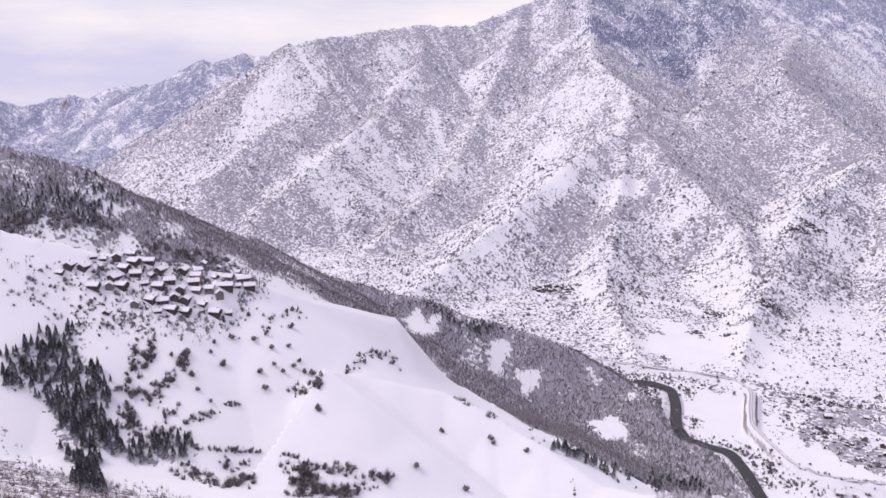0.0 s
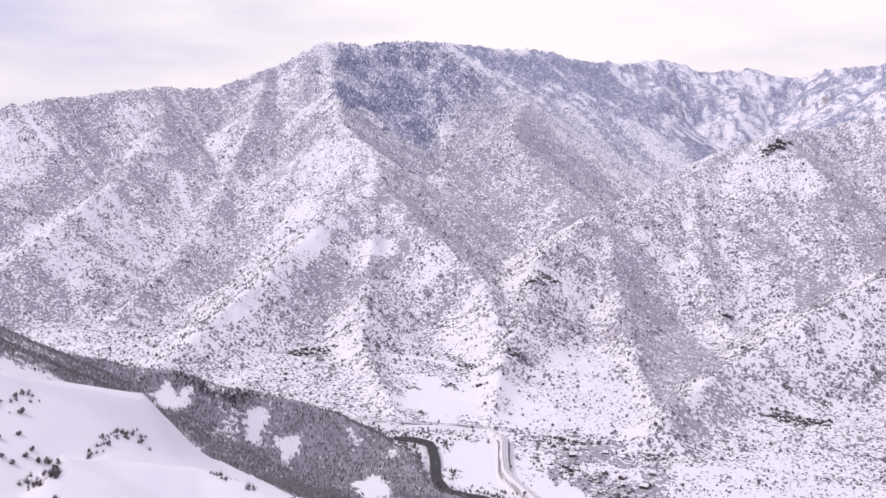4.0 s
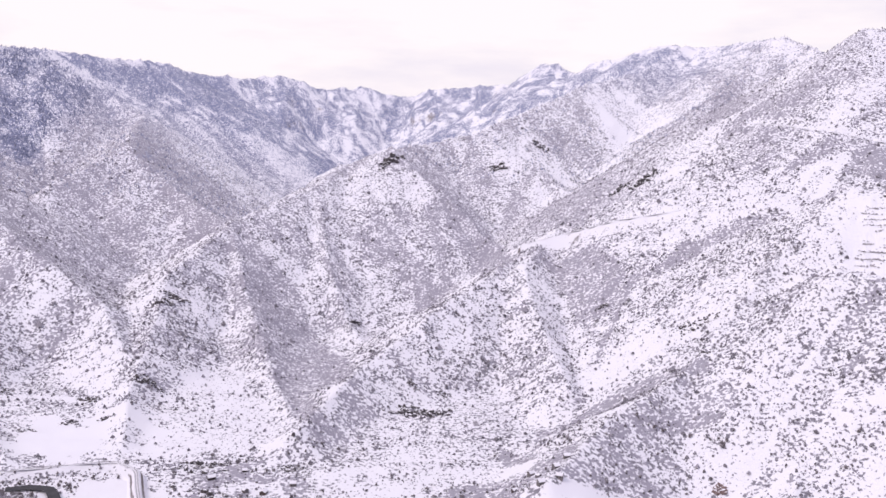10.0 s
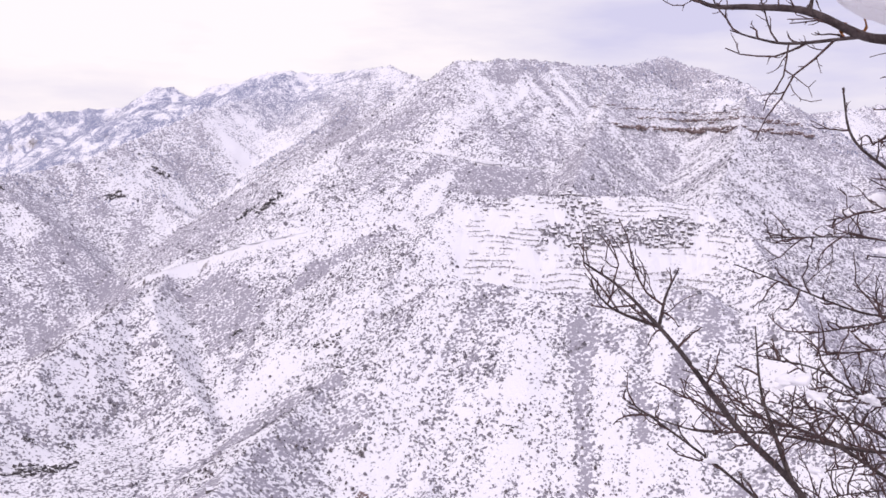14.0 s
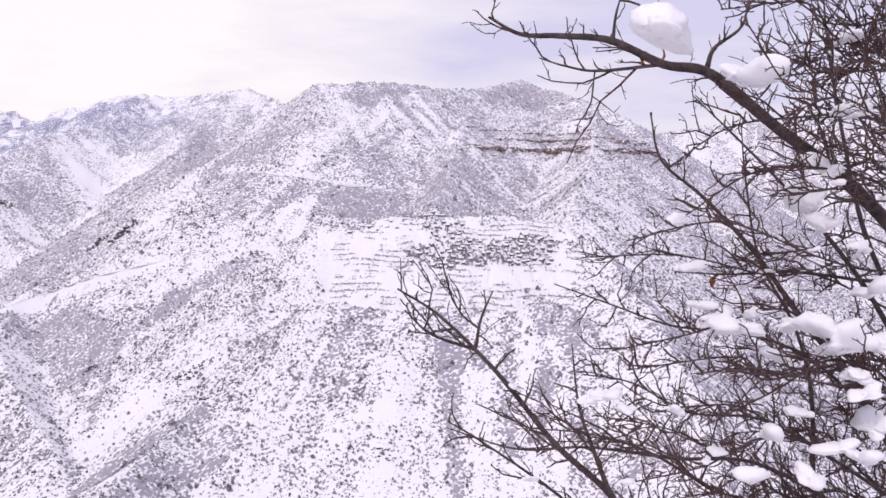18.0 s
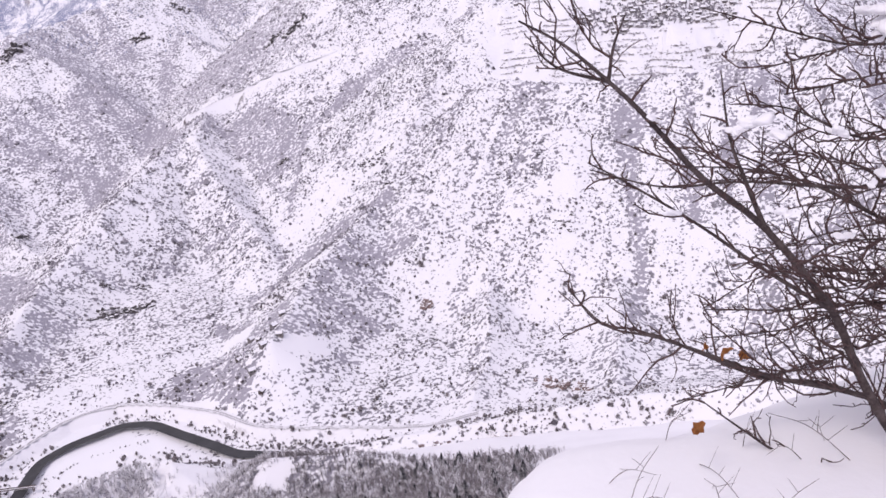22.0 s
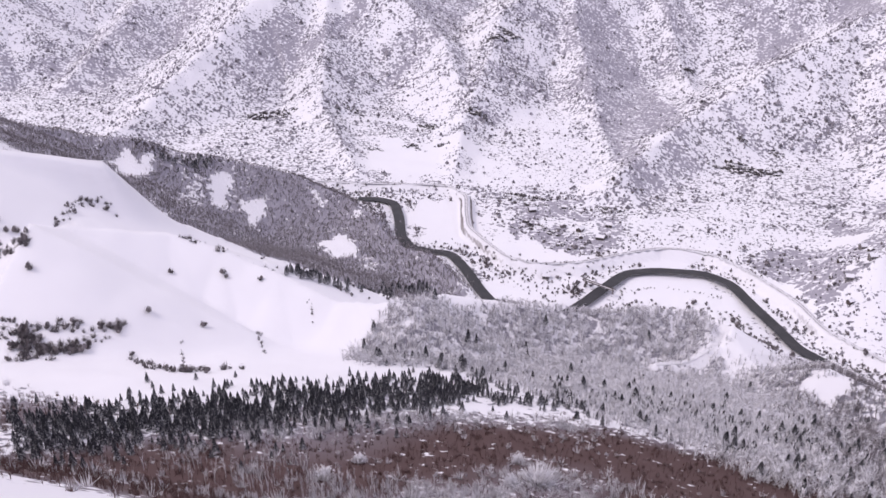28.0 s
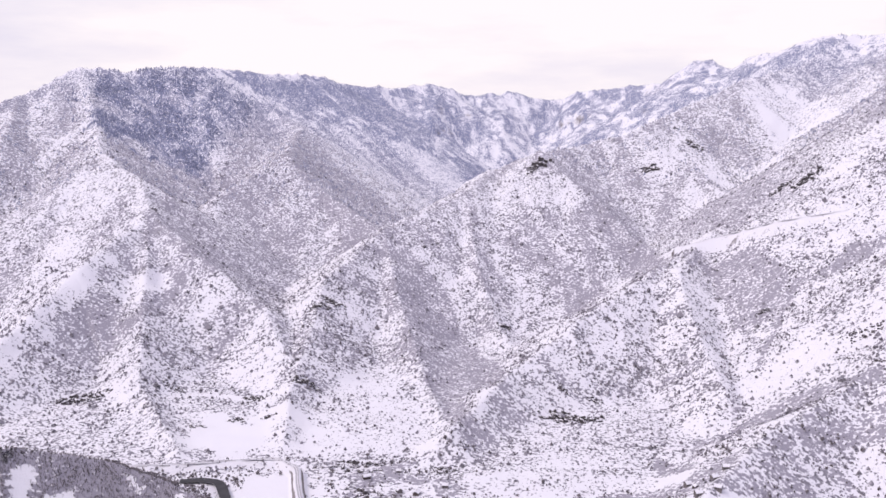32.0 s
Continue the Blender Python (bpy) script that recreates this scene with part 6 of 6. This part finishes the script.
snow_clump((2.27, 1.36, 409.86), 0.081)
snow_clump((1.87, 1.65, 409.85), 0.046)
snow_clump((1.97, 1.49, 409.62), 0.107)
snow_clump((2.0, 1.44, 409.59), 0.107)
snow_clump((1.95, 1.53, 409.65), 0.069)
snow_clump((2.16, 1.39, 409.59), 0.072)
snow_clump((2.2, 1.32, 409.58), 0.128)
snow_clump((2.22, 1.27, 409.54), 0.136)
snow_clump((2.23, 1.23, 409.47), 0.090)
snow_clump((2.23, 1.21, 409.42), 0.064)
snow_clump((2.14, 1.39, 409.5), 0.077)
snow_clump((1.68, 1.61, 409.42), 0.062)
snow_clump((1.71, 1.57, 409.39), 0.047)
snow_clump((1.45, 1.71, 409.46), 0.036)
snow_clump((1.43, 1.63, 409.24), 0.038)
snow_clump((1.93, 1.56, 409.75), 0.064)
snow_clump((2.14, 1.33, 409.36), 0.064)
snow_clump((2.09, 1.38, 409.29), 0.074)
snow_clump((1.92, 1.44, 409.28), 0.051)
snow_clump((2.17, 1.24, 409.28), 0.084)
snow_clump((2.19, 1.19, 409.26), 0.077)
snow_clump((1.95, 1.35, 409.21), 0.062)
snow_clump((1.68, 1.52, 409.21), 0.042)
snow_clump((2.35, 1.31, 409.79), 0.070)
snow_clump((2.4, 1.39, 410.39), 0.069)
snow_clump((2.36, 1.27, 409.68), 0.073)
snow_clump((1.64, 1.65, 409.4), 0.040)
snow_clump((1.83, 1.51, 409.38), 0.055)
snow_clump((2.32, 1.38, 410.01), 0.076)
snow_clump((2.12, 1.28, 409.2), 0.077)
snow_clump((2.05, 1.39, 409.41), 0.050)
snow_clump((2.23, 1.43, 409.95), 0.065)
snow_clump((2.35, 1.23, 409.53), 0.099)
snow_clump((2.31, 1.22, 409.32), 0.093)
snow_clump((2.07, 1.44, 409.62), 0.063)
for place in ((1.66, 1.68, 408.79), (2.11, 1.55, 409.0), (2.37, 1.79, 409.68), (1.51, 1.63, 408.64), (2.14, 1.84, 410.4), (2.38, 1.8, 409.68), (1.78, 1.79, 408.7), (1.72, 1.85, 408.71), (2.11, 1.87, 410.39)):
    dry_leaf(place)

# the leaning trunk that carries them
store = ([], [])
tube(curve_points([(3.22, 1.12, 408.2), (3.2, 1.16, 408.9), (3.24, 1.22, 409.6), (3.2, 1.25, 410.2), (3.22, 1.28, 410.9)]), 0.06, 0.018, 10, store, 0.06)
part_of("trunk", [tuple(v) for v in store[0]], store[1], M_LICHEN, TREE, "rough dark trunk", True)
# finer boughs that reach out of the crown over the brow
for k in range(51):
    rise = tg.uniform(408.75, 410.75) if k < 46 else tg.uniform(408.5, 409.45)
    turn = radians(min(64.0, np.interp(rise, [408.9, 409.15, 409.4, 409.7, 409.9, 410.2, 410.6], [41, 42, 44.5, 44, 46, 50, 54]) + abs(tg.gauss(0, 8))))
    out = tg.uniform(2.15, 3.0)
    tip = Vector((out * math.sin(turn), out * math.cos(turn), rise))
    root = TREE_BASE + Vector((tg.uniform(-0.02, 0.04), tg.uniform(0.02, 0.1), max(0.0, rise - 408.4 - tg.uniform(0.1, 0.75))))
    places = []
    for j in range(7):
        p = root.lerp(tip, j / 6) + Vector((0, 0, 0.12 * math.sin(math.pi * j / 6)))
        places.append(p + (Vector((tg.gauss(0, 0.035), tg.gauss(0, 0.035), tg.gauss(0, 0.045))) if 0 < j else Vector()))
    limb(tg.uniform(0.006, 0.014), [tuple(p) for p in places], 2.2)
    # a tuft of snow lodged on the bough
    if k % 3 == 0:
        snow_clump(tuple(places[4 + k % 2] + Vector((0, 0, 0.012))), tg.uniform(0.02, 0.045))

# dead stems poking out of the snow on the brow
for k, (a, b) in enumerate((((1.29, 1.82), (1.40, 1.70)), ((1.28, 1.70), (1.36, 1.52)), ((1.60, 1.80), (1.44, 1.36)), ((1.45, 1.36), (1.68, 1.40)), ((1.5, 1.55), (1.42, 1.5)), ((1.75, 1.75), (1.66, 1.6)), ((1.85, 1.6), (1.6, 1.5)), ((2.0, 1.7), (1.75, 1.45)), ((1.95, 1.5), (1.72, 1.62)), ((1.62, 1.95), (1.5, 1.7)), ((1.2, 1.6), (1.35, 1.62)), ((2.05, 1.35), (1.8, 1.3)))):
    g0 = ground_z(np.array([a[0], b[0]]), np.array([a[1], b[1]]))
    store = ([], [])
    base, tip = Vector((*a, g0[0] - 0.03)), Vector((*b, g0[1] + 0.05 + 0.015 * k))
    side = curve_points([tuple(base), tuple(base.lerp(tip, 0.5) + Vector((0.01, 0.02, 0.03))), tuple(tip)], 6)
    tube(side, 0.0013, 0.0006, 5, store)
    for j in range(3):
        p = side[4 + 2 * j]
        tube([p, p + Vector((tg.uniform(-0.05, 0.05), tg.uniform(-0.05, 0.02), tg.uniform(0.02, 0.07)))], 0.0008, 0.0004, 4, store)
    ob = fast_mesh("dead_stem", [tuple(v + TREE_BASE) for v in store[0]], store[1], M_TWIG, True)
    tagged(ob, "thin dead stem poking out of the snow", "stem", "dead stems on the brow")
